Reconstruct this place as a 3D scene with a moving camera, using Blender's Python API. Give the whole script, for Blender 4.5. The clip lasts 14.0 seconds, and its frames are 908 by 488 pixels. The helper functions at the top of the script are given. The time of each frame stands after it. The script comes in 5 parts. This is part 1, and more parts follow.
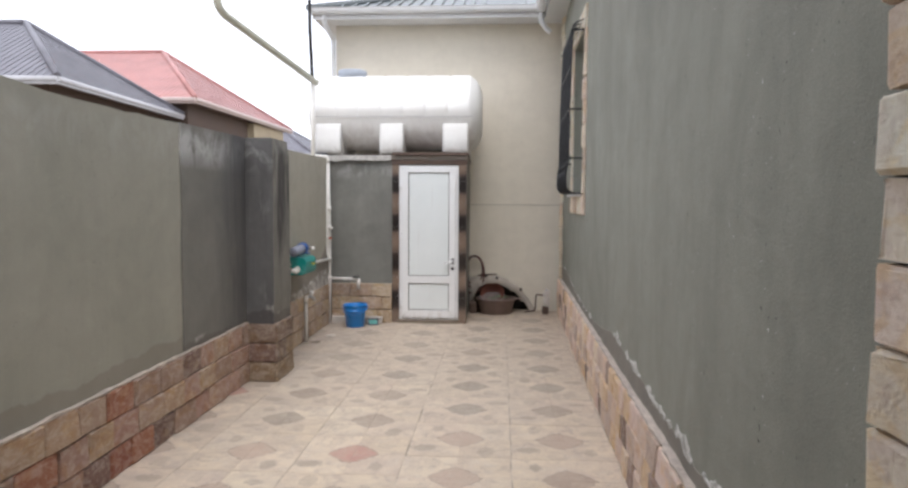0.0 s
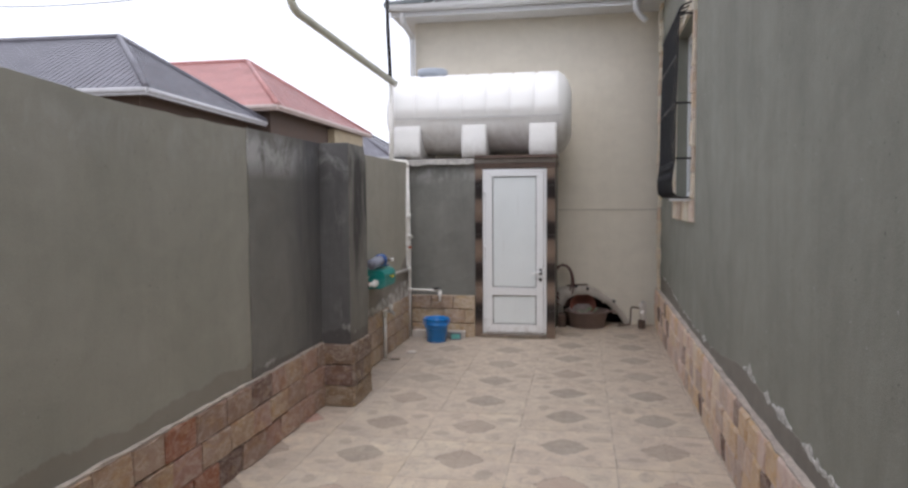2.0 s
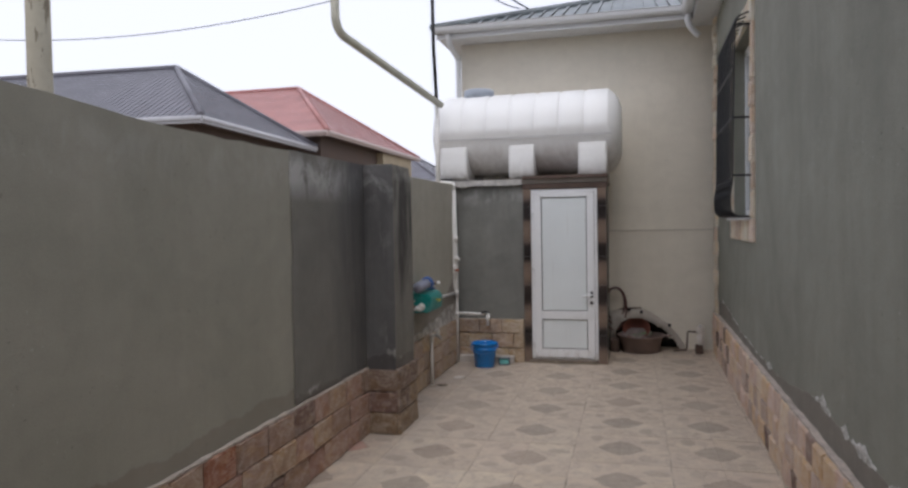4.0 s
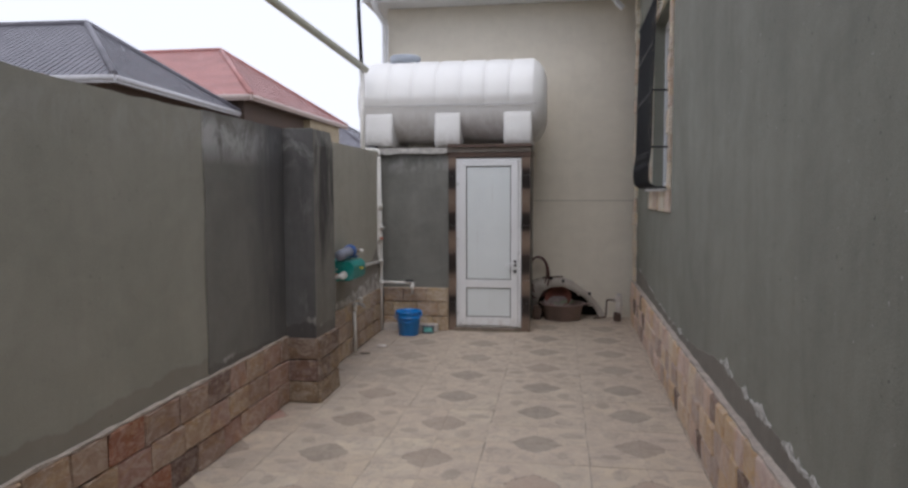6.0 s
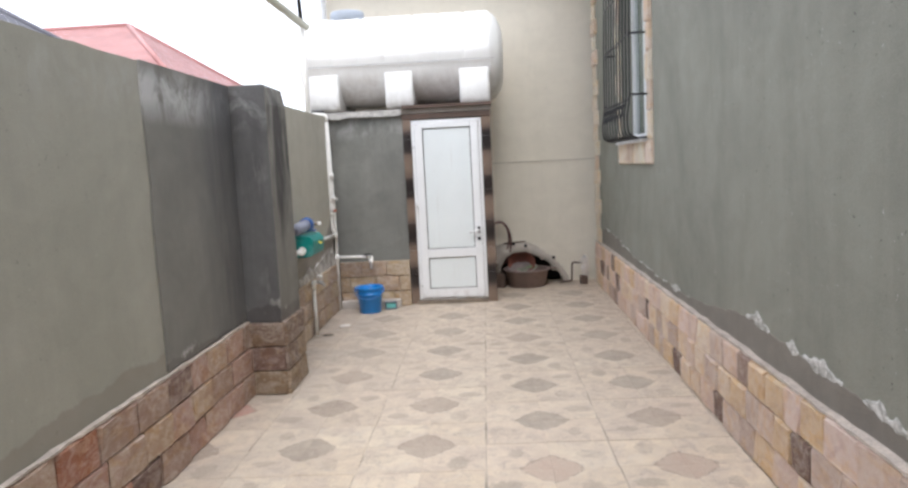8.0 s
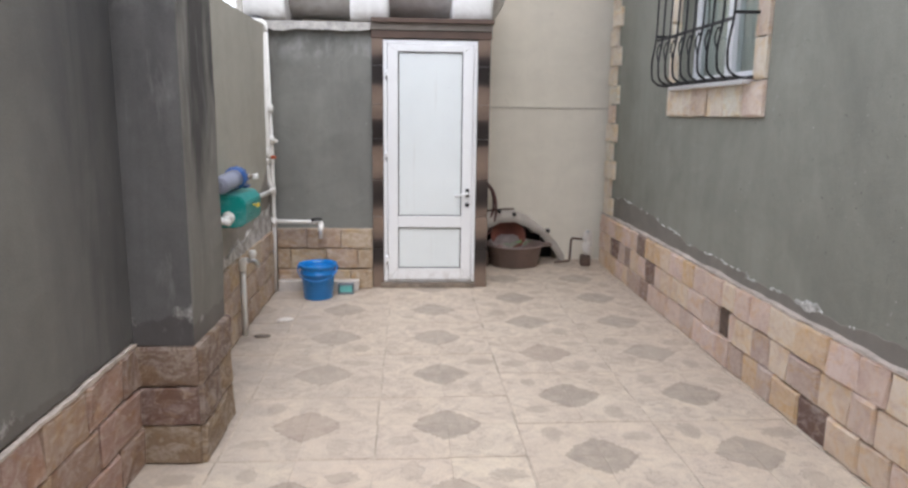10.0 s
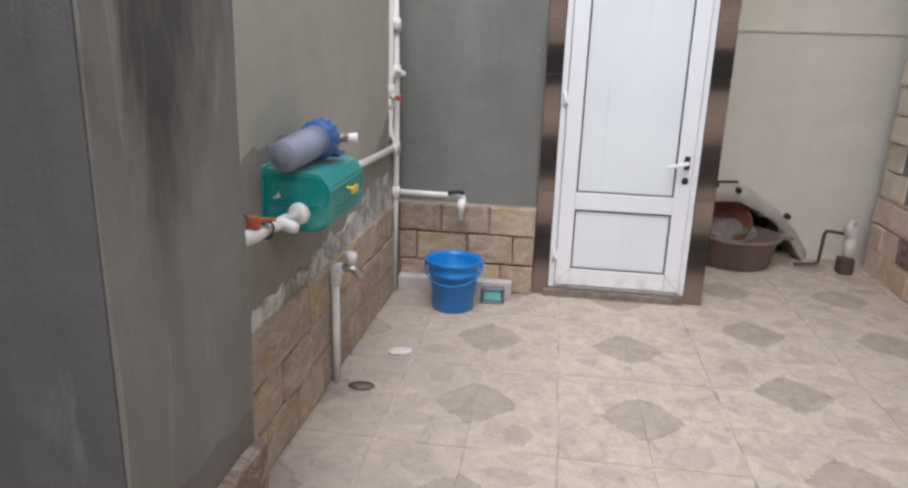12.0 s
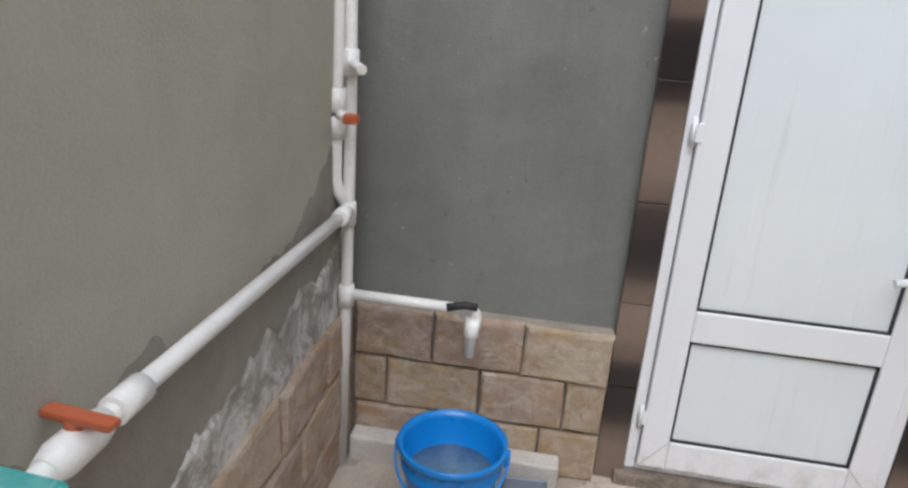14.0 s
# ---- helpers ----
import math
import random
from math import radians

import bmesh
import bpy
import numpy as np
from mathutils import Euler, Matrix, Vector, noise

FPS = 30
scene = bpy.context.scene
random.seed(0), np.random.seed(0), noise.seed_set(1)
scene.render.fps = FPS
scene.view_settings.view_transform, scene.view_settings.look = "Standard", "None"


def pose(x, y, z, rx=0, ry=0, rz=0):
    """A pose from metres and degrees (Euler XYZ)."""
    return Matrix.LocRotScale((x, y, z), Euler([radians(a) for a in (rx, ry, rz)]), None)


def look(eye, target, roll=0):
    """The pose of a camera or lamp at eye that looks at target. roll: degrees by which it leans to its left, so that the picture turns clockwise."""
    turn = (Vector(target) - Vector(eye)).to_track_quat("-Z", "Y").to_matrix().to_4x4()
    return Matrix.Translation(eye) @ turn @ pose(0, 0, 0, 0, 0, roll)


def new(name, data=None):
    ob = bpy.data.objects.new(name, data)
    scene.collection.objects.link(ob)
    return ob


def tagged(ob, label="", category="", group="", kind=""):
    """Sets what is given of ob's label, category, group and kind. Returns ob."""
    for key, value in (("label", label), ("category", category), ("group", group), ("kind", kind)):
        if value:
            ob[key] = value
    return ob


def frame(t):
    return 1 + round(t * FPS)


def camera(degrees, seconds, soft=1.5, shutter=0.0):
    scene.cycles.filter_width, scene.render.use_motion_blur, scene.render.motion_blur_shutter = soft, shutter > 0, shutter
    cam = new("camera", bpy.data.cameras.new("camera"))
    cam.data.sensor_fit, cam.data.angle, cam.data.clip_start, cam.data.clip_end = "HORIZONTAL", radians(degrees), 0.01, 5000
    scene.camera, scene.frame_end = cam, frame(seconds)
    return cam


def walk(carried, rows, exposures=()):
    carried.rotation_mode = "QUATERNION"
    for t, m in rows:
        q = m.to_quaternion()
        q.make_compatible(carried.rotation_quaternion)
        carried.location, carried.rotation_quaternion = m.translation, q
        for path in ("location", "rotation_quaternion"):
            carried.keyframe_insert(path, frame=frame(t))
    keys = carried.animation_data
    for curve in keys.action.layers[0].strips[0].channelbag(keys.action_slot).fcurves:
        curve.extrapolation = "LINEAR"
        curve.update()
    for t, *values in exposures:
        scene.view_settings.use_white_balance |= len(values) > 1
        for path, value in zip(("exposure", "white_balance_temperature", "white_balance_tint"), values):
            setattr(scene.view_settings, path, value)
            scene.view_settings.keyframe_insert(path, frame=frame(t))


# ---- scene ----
cam = camera(66.0, 14.0, soft=2.6)
PATH = [
    (0, (0.328, -0.038, 1.585), (0.193, 1.953, 1.455), 0.3),
    (0.5, (0.328, 0.014, 1.609), (0.185, 2.005, 1.477), 2.1),
    (1, (0.252, 0.17, 1.655), (0.141, 2.157, 1.459), -0.4),
    (1.5, (0.235, 0.294, 1.633), (0.107, 2.287, 1.52), -0.6),
    (2, (0.176, 0.545, 1.635), (-0.18, 2.509, 1.51), -0.4),
    (2.5, (0.195, 0.59, 1.63), (-0.315, 2.52, 1.507), -0.4),
    (5, (0.142, 0.762, 1.619), (-0.329, 2.706, 1.587), -1.5),
    (5.5, (0.171, 0.764, 1.598), (-0.25, 2.716, 1.481), -1.4),
    (6, (0.206, 0.742, 1.6), (-0.089, 2.715, 1.455), -0.2),
    (6.5, (0.171, 0.766, 1.55), (-0.18, 2.714, 1.263), -0.7),
    (7, (0.105, 0.775, 1.486), (-0.1, 2.689, 0.943), -0.3),
    (7.5, (-0.023, 0.863, 1.493), (-0.127, 2.81, 1.048), -0.8),
    (8, (-0.19, 1.188, 1.498), (-0.288, 3.173, 1.275), -2.9),
    (10.5, (-0.795, 3.531, 1.419), (-0.648, 5.48, 0.994), 1.4),
    (11, (-0.802, 3.992, 1.422), (-0.792, 5.933, 0.941), 3.6),
    (11.5, (-0.868, 4.457, 1.403), (-0.936, 6.387, 0.88), 2.4),
    (11.8, (-0.947, 4.736, 1.378), (-1.091, 6.651, 0.820), 2),
    (12, (-0.99, 4.925, 1.37), (-1.25, 6.829, 0.816), 1.8),
    (12.2, (-0.980, 5.119, 1.371), (-1.333, 7.006, 0.811), 2),
    (12.4, (-1.007, 5.319, 1.372), (-1.410, 7.171, 0.731), 2.2),
    (12.5, (-1.033, 5.422, 1.372), (-1.415, 7.277, 0.732), 2.3),
    (12.8, (-1.095, 5.733, 1.370), (-1.426, 7.631, 0.832), 2.5),
    (13, (-1.137, 5.93, 1.363), (-1.421, 7.832, 0.815), 2.6),
    (13.5, (-1.189, 6.37, 1.333), (-1.478, 8.258, 0.741), 2.3),
    (14, (-1.285, 6.854, 1.403), (-1.542, 8.717, 0.723), 4.2),
]
EXPOSURE = [
    (0.0, 0.11, 6480, 12), (0.5, -0.18, 6460, 12), (1.0, -0.25, 6450, 12), (1.5, -0.25, 6420, 14), (2.5, -0.42, 6350, 14), (5.0, -0.78, 6350, 14), (6.0, -0.70, 6320, 14),
    (6.5, -0.42, 6300, 14), (7.0, 0.11, 6350, 14), (8.0, 0.38, 6330, 11), (10.5, 0.37, 6230, 13), (11.3, 0.40, 6200, 13), (12.0, 0.35, 6180, 14), (13.0, 0.33, 6150, 12), (13.5, 0.31, 6080, 9), (14.0, 0.26, 6150, 10),
]
walk(cam, [(t, look(eye, target, roll)) for t, eye, target, roll in PATH], EXPOSURE)


# ---------------- light ----------------
world = bpy.data.worlds.new("overcast_sky")
scene.world = world
world.use_nodes = True
wn, wl = world.node_tree.nodes, world.node_tree.links
wn.clear()
sky = wn.new("ShaderNodeTexSky")
sky.sky_type, sky.sun_disc = "NISHITA", False
sky.sun_elevation, sky.sun_rotation = radians(57), radians(175)
sky.air_density, sky.dust_density = 1.0, 4.0
cloud = wn.new("ShaderNodeMix")
cloud.data_type = "RGBA"
cloud.inputs[0].default_value = 0.82
cloud.inputs[7].default_value = (13.9, 14.4, 15.6, 1)
bg = wn.new("ShaderNodeBackground")
bg.inputs["Strength"].default_value = 0.134
wo = wn.new("ShaderNodeOutputWorld")
wl.new(sky.outputs[0], cloud.inputs[6])
wl.new(cloud.outputs[2], bg.inputs["Color"])
wl.new(bg.outputs[0], wo.inputs[0])

sun = new("sun", bpy.data.lights.new("sun", "SUN"))
sun.data.energy, sun.data.angle, sun.data.color = 1.25, radians(35), (1.0, 0.98, 0.95)
sun.matrix_world = look((0.3, -3.9, 6.0), (0, 0, 0))


# ---------------- materials ----------------
class Nodes:
    """A small wrapper to wire shader nodes."""

    def __init__(self, name):
        self.mat = bpy.data.materials.new(name)
        self.mat.use_nodes = True
        self.tree = self.mat.node_tree
        self.bsdf = self.tree.nodes["Principled BSDF"]

    def add(self, kind, **values):
        n = self.tree.nodes.new(kind)
        for k, v in values.items():
            n.inputs[k].default_value = v
        return n

    def link(self, a, b):
        self.tree.links.new(a, b)

    def coords(self, piece=False):
        tc = self.add("ShaderNodeTexCoord")
        if not piece:
            return tc.outputs["Object"]
        info = self.add("ShaderNodeObjectInfo")
        mul = self.add("ShaderNodeMath")
        mul.operation = "MULTIPLY"
        mul.inputs[1].default_value = 57.0
        self.link(info.outputs["Random"], mul.inputs[0])
        vec = self.add("ShaderNodeVectorMath")
        vec.operation = "ADD"
        self.link(tc.outputs["Object"], vec.inputs[0])
        self.link(mul.outputs[0], vec.inputs[1])
        return vec.outputs[0]

    def scaled(self, co, s):
        m = self.add("ShaderNodeMapping")
        m.inputs["Scale"].default_value = s
        self.link(co, m.inputs[0])
        return m.outputs[0]

    def noise(self, co, scale, detail=4.0, rough=0.55, distortion=0.0):
        n = self.add("ShaderNodeTexNoise", Scale=scale, Detail=detail, Roughness=rough, Distortion=distortion)
        self.link(co, n.inputs["Vector"])
        return n.outputs["Fac"]

    def ramp(self, fac, *stops, constant=False):
        r = self.add("ShaderNodeValToRGB")
        el = r.color_ramp.elements
        r.color_ramp.interpolation = "CONSTANT" if constant else "LINEAR"
        while len(el) > 1:
            el.remove(el[-1])
        for i, (p, c) in enumerate(stops):
            e = el[0] if i == 0 else el.new(p)
            e.position = p
            e.color = (*c, 1) if not isinstance(c, float) else (c, c, c, 1)
        self.link(fac, r.inputs[0])
        return r.outputs[0]

    def mix(self, fac, a, b, mode="MIX"):
        m = self.add("ShaderNodeMix")
        m.data_type, m.blend_type = "RGBA", mode
        for sock, v in ((m.inputs[0], fac), (m.inputs[6], a), (m.inputs[7], b)):
            if isinstance(v, (int, float)):
                sock.default_value = v
            elif isinstance(v, tuple):
                sock.default_value = (*v, 1)
            else:
                self.link(v, sock)
        return m.outputs[2]

    def math(self, op, a, b=0.0, c=0.0):
        m = self.add("ShaderNodeMath")
        m.operation = op
        for sock, v in zip(m.inputs, (a, b, c)):
            if isinstance(v, (int, float)):
                sock.default_value = v
            else:
                self.link(v, sock)
        return m.outputs[0]

    def xyz(self, co):
        s = self.add("ShaderNodeSeparateXYZ")
        self.link(co, s.inputs[0])
        return s.outputs

    def bump(self, height, strength, distance=0.01):
        b = self.add("ShaderNodeBump", Strength=strength, Distance=distance)
        self.link(height, b.inputs["Height"])
        self.link(b.outputs[0], self.bsdf.inputs["Normal"])

    def done(self, color, rough=0.7, metal=0.0, **more):
        for key, v in (("Base Color", color), ("Roughness", rough), ("Metallic", metal), *more.items()):
            if isinstance(v, tuple):
                self.bsdf.inputs[key].default_value = (*v, 1)
            elif isinstance(v, (int, float)):
                self.bsdf.inputs[key].default_value = v
            else:
                self.link(v, self.bsdf.inputs[key])
        return self.mat


def shade(c, k):
    return tuple(min(1.0, v * k) for v in c)


def plain(name, c, rough=0.5, metal=0.0, spread=0.12, scale=6.0, bump=0.05, fine=90.0, piece=False, **more):
    """A paint, plastic or metal with mild blotches and fine grain."""
    n = Nodes(name)
    co = n.coords(piece)
    big = n.noise(co, scale)
    small = n.noise(co, fine, 3.0)
    col = n.ramp(big, (0.3, shade(c, 1 - spread)), (0.7, shade(c, 1 + spread)))
    col = n.mix(0.25, col, n.ramp(small, (0.35, shade(c, 1 - 1.3 * spread)), (0.65, shade(c, 1 + 1.3 * spread))))
    if bump:
        n.bump(small, bump, 0.004)
    return n.done(col, n.ramp(big, (0.3, rough * 0.85), (0.7, min(1.0, rough * 1.15))), metal, **more)


def plaster(name, c, dark, light, streak=0.35, foot=0.0, bloom=0.0, crown=0.0, soot=0.0, blotch=1.4, grain=0.3, pits=0.0, soft=0.025, pale=0.0, stain=None):
    """Cement render: clouds, vertical rain streaks, sandy grain; a damp foot edged with salt bloom, pale smears under the crown and
    black runs where given."""
    n = Nodes(name)
    co = n.coords()
    clouds = n.noise(co, blotch, 5.0, 0.6, 0.6)
    col = n.ramp(clouds, (0.28, dark), (0.5, c), (0.75, light))
    st = n.noise(n.scaled(co, (3.6, 3.6, 0.45)), 1.5, 6.0, 0.7, 0.5)
    col = n.mix(streak, col, n.ramp(st, (0.35, shade(dark, 0.8)), (0.52, c), (0.7, shade(light, 1.12))))
    trowel = n.noise(n.scaled(co, (1.4, 1.4, 2.2)), 3.0, 4.0, 0.6, 0.8)
    col = n.mix(0.14, col, n.ramp(trowel, (0.35, shade(dark, 0.8)), (0.65, shade(light, 1.1))))
    sand = n.noise(co, 170.0, 2.0)
    col = n.mix(0.08, col, n.ramp(sand, (0.35, shade(dark, 0.6)), (0.65, shade(light, 1.25))))
    z = n.xyz(co)[2]
    if foot:
        wob = n.noise(n.scaled(co, (1.0, 1.0, 0.15)), 1.7, 7.0, 0.66)
        edge = n.math("ADD", foot - 0.14, n.math("MULTIPLY", wob, 0.28))
        over = n.math("SUBTRACT", z, edge)
        damp = n.ramp(n.math("ADD", over, 0.5), (0.497, 1.0), (0.506, 0.0))
        col = n.mix(n.math("MULTIPLY", damp, 0.55), col, n.ramp(clouds, (0.3, tuple(v * k for v, k in zip(dark, (0.70, 0.61, 0.60)))), (0.7, tuple(v * k for v, k in zip(dark, (0.94, 0.84, 0.83))))))
        if bloom:
            gaps = n.noise(n.scaled(co, (1.0, 1.0, 0.25)), 1.5, 3.0, 0.6)
            off = n.math("MULTIPLY", n.math("ABSOLUTE", n.math("ADD", over, 0.004)), 5.0 if bloom < 2 else 3.2)
            flake = n.math("SUBTRACT", n.math("ADD", n.noise(co, 11.0, 7.0, 0.75), n.math("MULTIPLY", gaps, 1.7)), off)
            mask = n.ramp(n.math("MULTIPLY", flake, 0.5), (0.74 - bloom * 0.05, 0.0), (0.74 + soft - bloom * 0.05, 1.0))
            col = n.mix(n.math("MULTIPLY", mask, 0.8), col, n.ramp(n.noise(co, 38.0, 5.0, 0.7), (0.35, (0.44, 0.42, 0.385)), (0.6, (0.68, 0.665, 0.64))))
    if crown:
        smear = n.noise(n.scaled(co, (1.6, 1.6, 1.0)), 3.2, 6.0, 0.7, 1.0)
        high = n.ramp(n.math("MULTIPLY", z, 0.4), (0.71, 0.0), (0.765, 1.0), (0.80, 1.0), (0.83, 0.2))
        mask = n.math("MULTIPLY", n.ramp(smear, (0.46 - 0.09 * crown, 0.0), (0.63 - 0.09 * crown, 1.0)), high)
        col = n.mix(n.math("MULTIPLY", mask, crown), col, (0.50, 0.50, 0.49))
    if soot:
        runs = n.noise(n.scaled(co, (3.0, 3.0, 0.9)), 1.7, 5.0, 0.6, 0.4)
        high = n.ramp(n.math("MULTIPLY", z, 0.4), (0.36, 0.1), (0.50, 1.0))
        col = n.mix(n.math("MULTIPLY", n.math("MULTIPLY", n.ramp(runs, (0.45, 0.0), (0.60, 1.0)), high), soot), col, (0.030, 0.028, 0.030))
    if pale:
        runs = n.noise(n.scaled(co, (4.0, 4.0, 0.8)), 2.1, 6.0, 0.7, 0.6)
        col = n.mix(n.math("MULTIPLY", n.ramp(runs, (0.56, 0.0), (0.68, 0.6)), pale), col, (0.36, 0.35, 0.345))
    if stain:
        wet = n.noise(n.scaled(co, (2.0, 2.0, 0.5)), 1.6, 5.0, 0.65, 0.5)
        along = n.math("ADD", n.math("MULTIPLY", n.xyz(co)[1], 0.1), n.math("MULTIPLY", n.math("SUBTRACT", wet, 0.5), 0.05))
        mask = n.math("MULTIPLY", n.ramp(along, (stain[0] * 0.1, 0.0), (stain[1] * 0.1, 1.0)), n.ramp(wet, (0.3, 0.35), (0.6, 0.85)))
        col = n.mix(mask, col, (0.070, 0.070, 0.075))
    if pits:
        hole = n.noise(co, 46.0, 2.0, 0.5)
        rare = n.ramp(n.noise(co, 2.3, 3.0, 0.6), (0.42, 0.0), (0.62, 1.0))
        col = n.mix(n.math("MULTIPLY", n.math("MULTIPLY", n.ramp(hole, (0.70, 0.0), (0.73, 1.0)), rare), pits), col, shade(dark, 0.35))
        col = n.mix(n.math("MULTIPLY", n.math("MULTIPLY", n.ramp(hole, (0.245, 1.0), (0.27, 0.0)), rare), pits), col, (0.6, 0.59, 0.56))
        wide = n.noise(n.scaled(co, (1.0, 1.0, 0.6)), 0.8, 6.0, 0.68, 1.2)
        col = n.mix(n.math("MULTIPLY", n.ramp(wide, (0.48, 0.0), (0.66, 0.5)), pits), col, shade(dark, 0.78))
    h = n.math("ADD", n.math("MULTIPLY", sand, 0.35), n.math("MULTIPLY", trowel, 0.7))
    n.bump(h, grain, 0.010)
    return n.done(col, 0.93)


def stone(name, *stops):
    """Split-faced sandstone; every block draws its colour from the ramp."""
    n = Nodes(name)
    co = n.coords(piece=True)
    info = n.add("ShaderNodeObjectInfo")
    base = n.ramp(info.outputs["Random"], *stops, constant=True)
    veins = n.noise(n.scaled(co, (1.0, 1.0, 0.8)), 3.0, 7.0, 0.7, 1.5)
    col = n.mix(n.ramp(veins, (0.46, 0.0), (0.63, 0.75)), base, n.mix(0.85, base, (0.84, 0.77, 0.71), "MULTIPLY"))
    pale = n.noise(co, 3.3, 6.0, 0.75, 0.8)
    col = n.mix(n.ramp(pale, (0.46, 0.0), (0.60, 0.7)), col, n.mix(0.40, base, (0.82, 0.73, 0.64)))
    ochre = n.noise(co, 1.9, 4.0, 0.6, 0.9)
    col = n.mix(n.ramp(ochre, (0.50, 0.0), (0.62, 0.8)), col, n.mix(0.9, col, (1.0, 0.89, 0.68), "MULTIPLY"))
    mauve = n.noise(co, 1.6, 5.0, 0.62, 0.8)
    col = n.mix(n.ramp(mauve, (0.52, 0.0), (0.62, 0.6)), col, n.mix(0.9, col, (0.84, 0.77, 0.80), "MULTIPLY"))
    chip = n.noise(co, 8.5, 6.0, 0.75, 0.5)
    col = n.mix(n.ramp(chip, (0.60, 0.0), (0.68, 0.6)), col, (0.62, 0.55, 0.47))
    col = n.mix(n.ramp(chip, (0.27, 0.6), (0.36, 0.0)), col, n.mix(0.9, base, (0.45, 0.36, 0.32), "MULTIPLY"))
    grit = n.noise(co, 130.0, 3.0)
    col = n.mix(0.25, col, n.ramp(grit, (0.3, 0.36), (0.7, 0.70)), "OVERLAY")
    n.bump(n.math("ADD", n.math("MULTIPLY", veins, 1.6), n.math("MULTIPLY", grit, 0.3)), 0.75, 0.018)
    return n.done(col, 0.86)


def tile_material():
    """Cast paving tile: cream face, a darker stepped quarter diamond in one corner, a leaf-shaped stain field beside it."""
    n = Nodes("paving_tile")
    tc = n.add("ShaderNodeTexCoord")
    co = n.coords(piece=True)
    info = n.add("ShaderNodeObjectInfo")
    x, y, z = n.xyz(tc.outputs["Object"])
    rag = n.noise(co, 19.0, 5.0, 0.65)
    ragged = n.math("ADD", n.math("MULTIPLY", n.math("SUBTRACT", rag, 0.5), 0.045), n.math("MULTIPLY", n.math("SUBTRACT", n.noise(co, 46.0, 2.0), 0.5), 0.055))
    d = n.math("ADD", n.math("POWER", n.math("ADD", n.math("POWER", n.math("MAXIMUM", x, 0.0005), 1.3), n.math("POWER", n.math("MAXIMUM", y, 0.0005), 1.3)), 0.769), ragged)
    quarter = n.ramp(d, (0.140, 1.0), (0.160, 0.0))
    ring = n.ramp(n.math("ABSOLUTE", n.math("SUBTRACT", d, 0.152)), (0.0, 1.0), (0.010, 0.0))
    second = n.math("FRACT", n.math("MULTIPLY", info.outputs["Random"], 13.7))
    third = n.math("FRACT", n.math("MULTIPLY", info.outputs["Random"], 41.3))
    u = n.math("DIVIDE", n.math("SUBTRACT", n.math("SUBTRACT", x, 0.185), n.math("MULTIPLY", third, 0.05)), n.math("ADD", 0.060, n.math("MULTIPLY", third, 0.035)))
    v = n.math("DIVIDE", n.math("SUBTRACT", n.math("SUBTRACT", y, 0.145), n.math("MULTIPLY", second, 0.04)), n.math("ADD", 0.040, n.math("MULTIPLY", third, 0.022)))
    leaf_d = n.math("ADD", n.math("ADD", n.math("MULTIPLY", u, u), n.math("MULTIPLY", v, v)), n.math("MULTIPLY", ragged, 34.0))
    leaf = n.math("MULTIPLY", n.ramp(leaf_d, (0.3, 1.0), (1.35, 0.0)), n.ramp(second, (0.2, 0.12), (0.55, 0.55), (0.95, 0.95)))
    dirt = n.noise(co, 4.5, 5.0, 0.65)
    face = n.ramp(info.outputs["Random"], (0.0, (0.655, 0.54, 0.395)), (0.5, (0.71, 0.595, 0.45)), (0.75, (0.68, 0.56, 0.43)), (1.0, (0.72, 0.62, 0.465)))
    face = n.mix(n.ramp(dirt, (0.38, 0.0), (0.70, 0.7)), face, (0.49, 0.40, 0.34))
    spots = n.noise(co, 11.0, 6.0, 0.75, 0.8)
    face = n.mix(n.ramp(spots, (0.50, 0.0), (0.66, 0.6)), face, (0.42, 0.34, 0.285))
    bleach = n.noise(co, 7.0, 6.0, 0.7, 1.2)
    face = n.mix(n.ramp(bleach, (0.52, 0.0), (0.70, 0.5)), face, (0.66, 0.59, 0.50))
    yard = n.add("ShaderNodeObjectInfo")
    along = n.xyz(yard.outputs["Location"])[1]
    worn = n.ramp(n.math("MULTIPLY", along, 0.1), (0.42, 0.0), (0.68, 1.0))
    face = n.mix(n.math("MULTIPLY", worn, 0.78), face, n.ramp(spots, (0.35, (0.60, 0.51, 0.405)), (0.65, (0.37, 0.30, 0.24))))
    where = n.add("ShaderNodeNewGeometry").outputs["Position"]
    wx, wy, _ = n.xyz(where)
    # Dirt and the floor's dimmer left side, both put into the tile colour by position.
    dirt_and_shade = n.math("MULTIPLY", n.ramp(n.math("MULTIPLY", n.math("ADD", wx, 2.0), 0.5), (0.12, 1.0), (0.62, 0.12)), n.ramp(n.math("MULTIPLY", wy, 0.1), (0.20, 0.0), (0.34, 0.6), (0.60, 1.0)))
    grime = n.math("MULTIPLY", dirt_and_shade, n.ramp(n.noise(where, 2.6, 6.0, 0.7, 0.8), (0.36, 0.1), (0.60, 0.75)))
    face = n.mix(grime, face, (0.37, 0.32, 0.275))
    inlay = n.mix(n.ramp(n.noise(co, 14.0, 6.0, 0.7, 0.6), (0.38, 0.0), (0.64, 0.6)), info.outputs["Color"], (0.46, 0.38, 0.305))
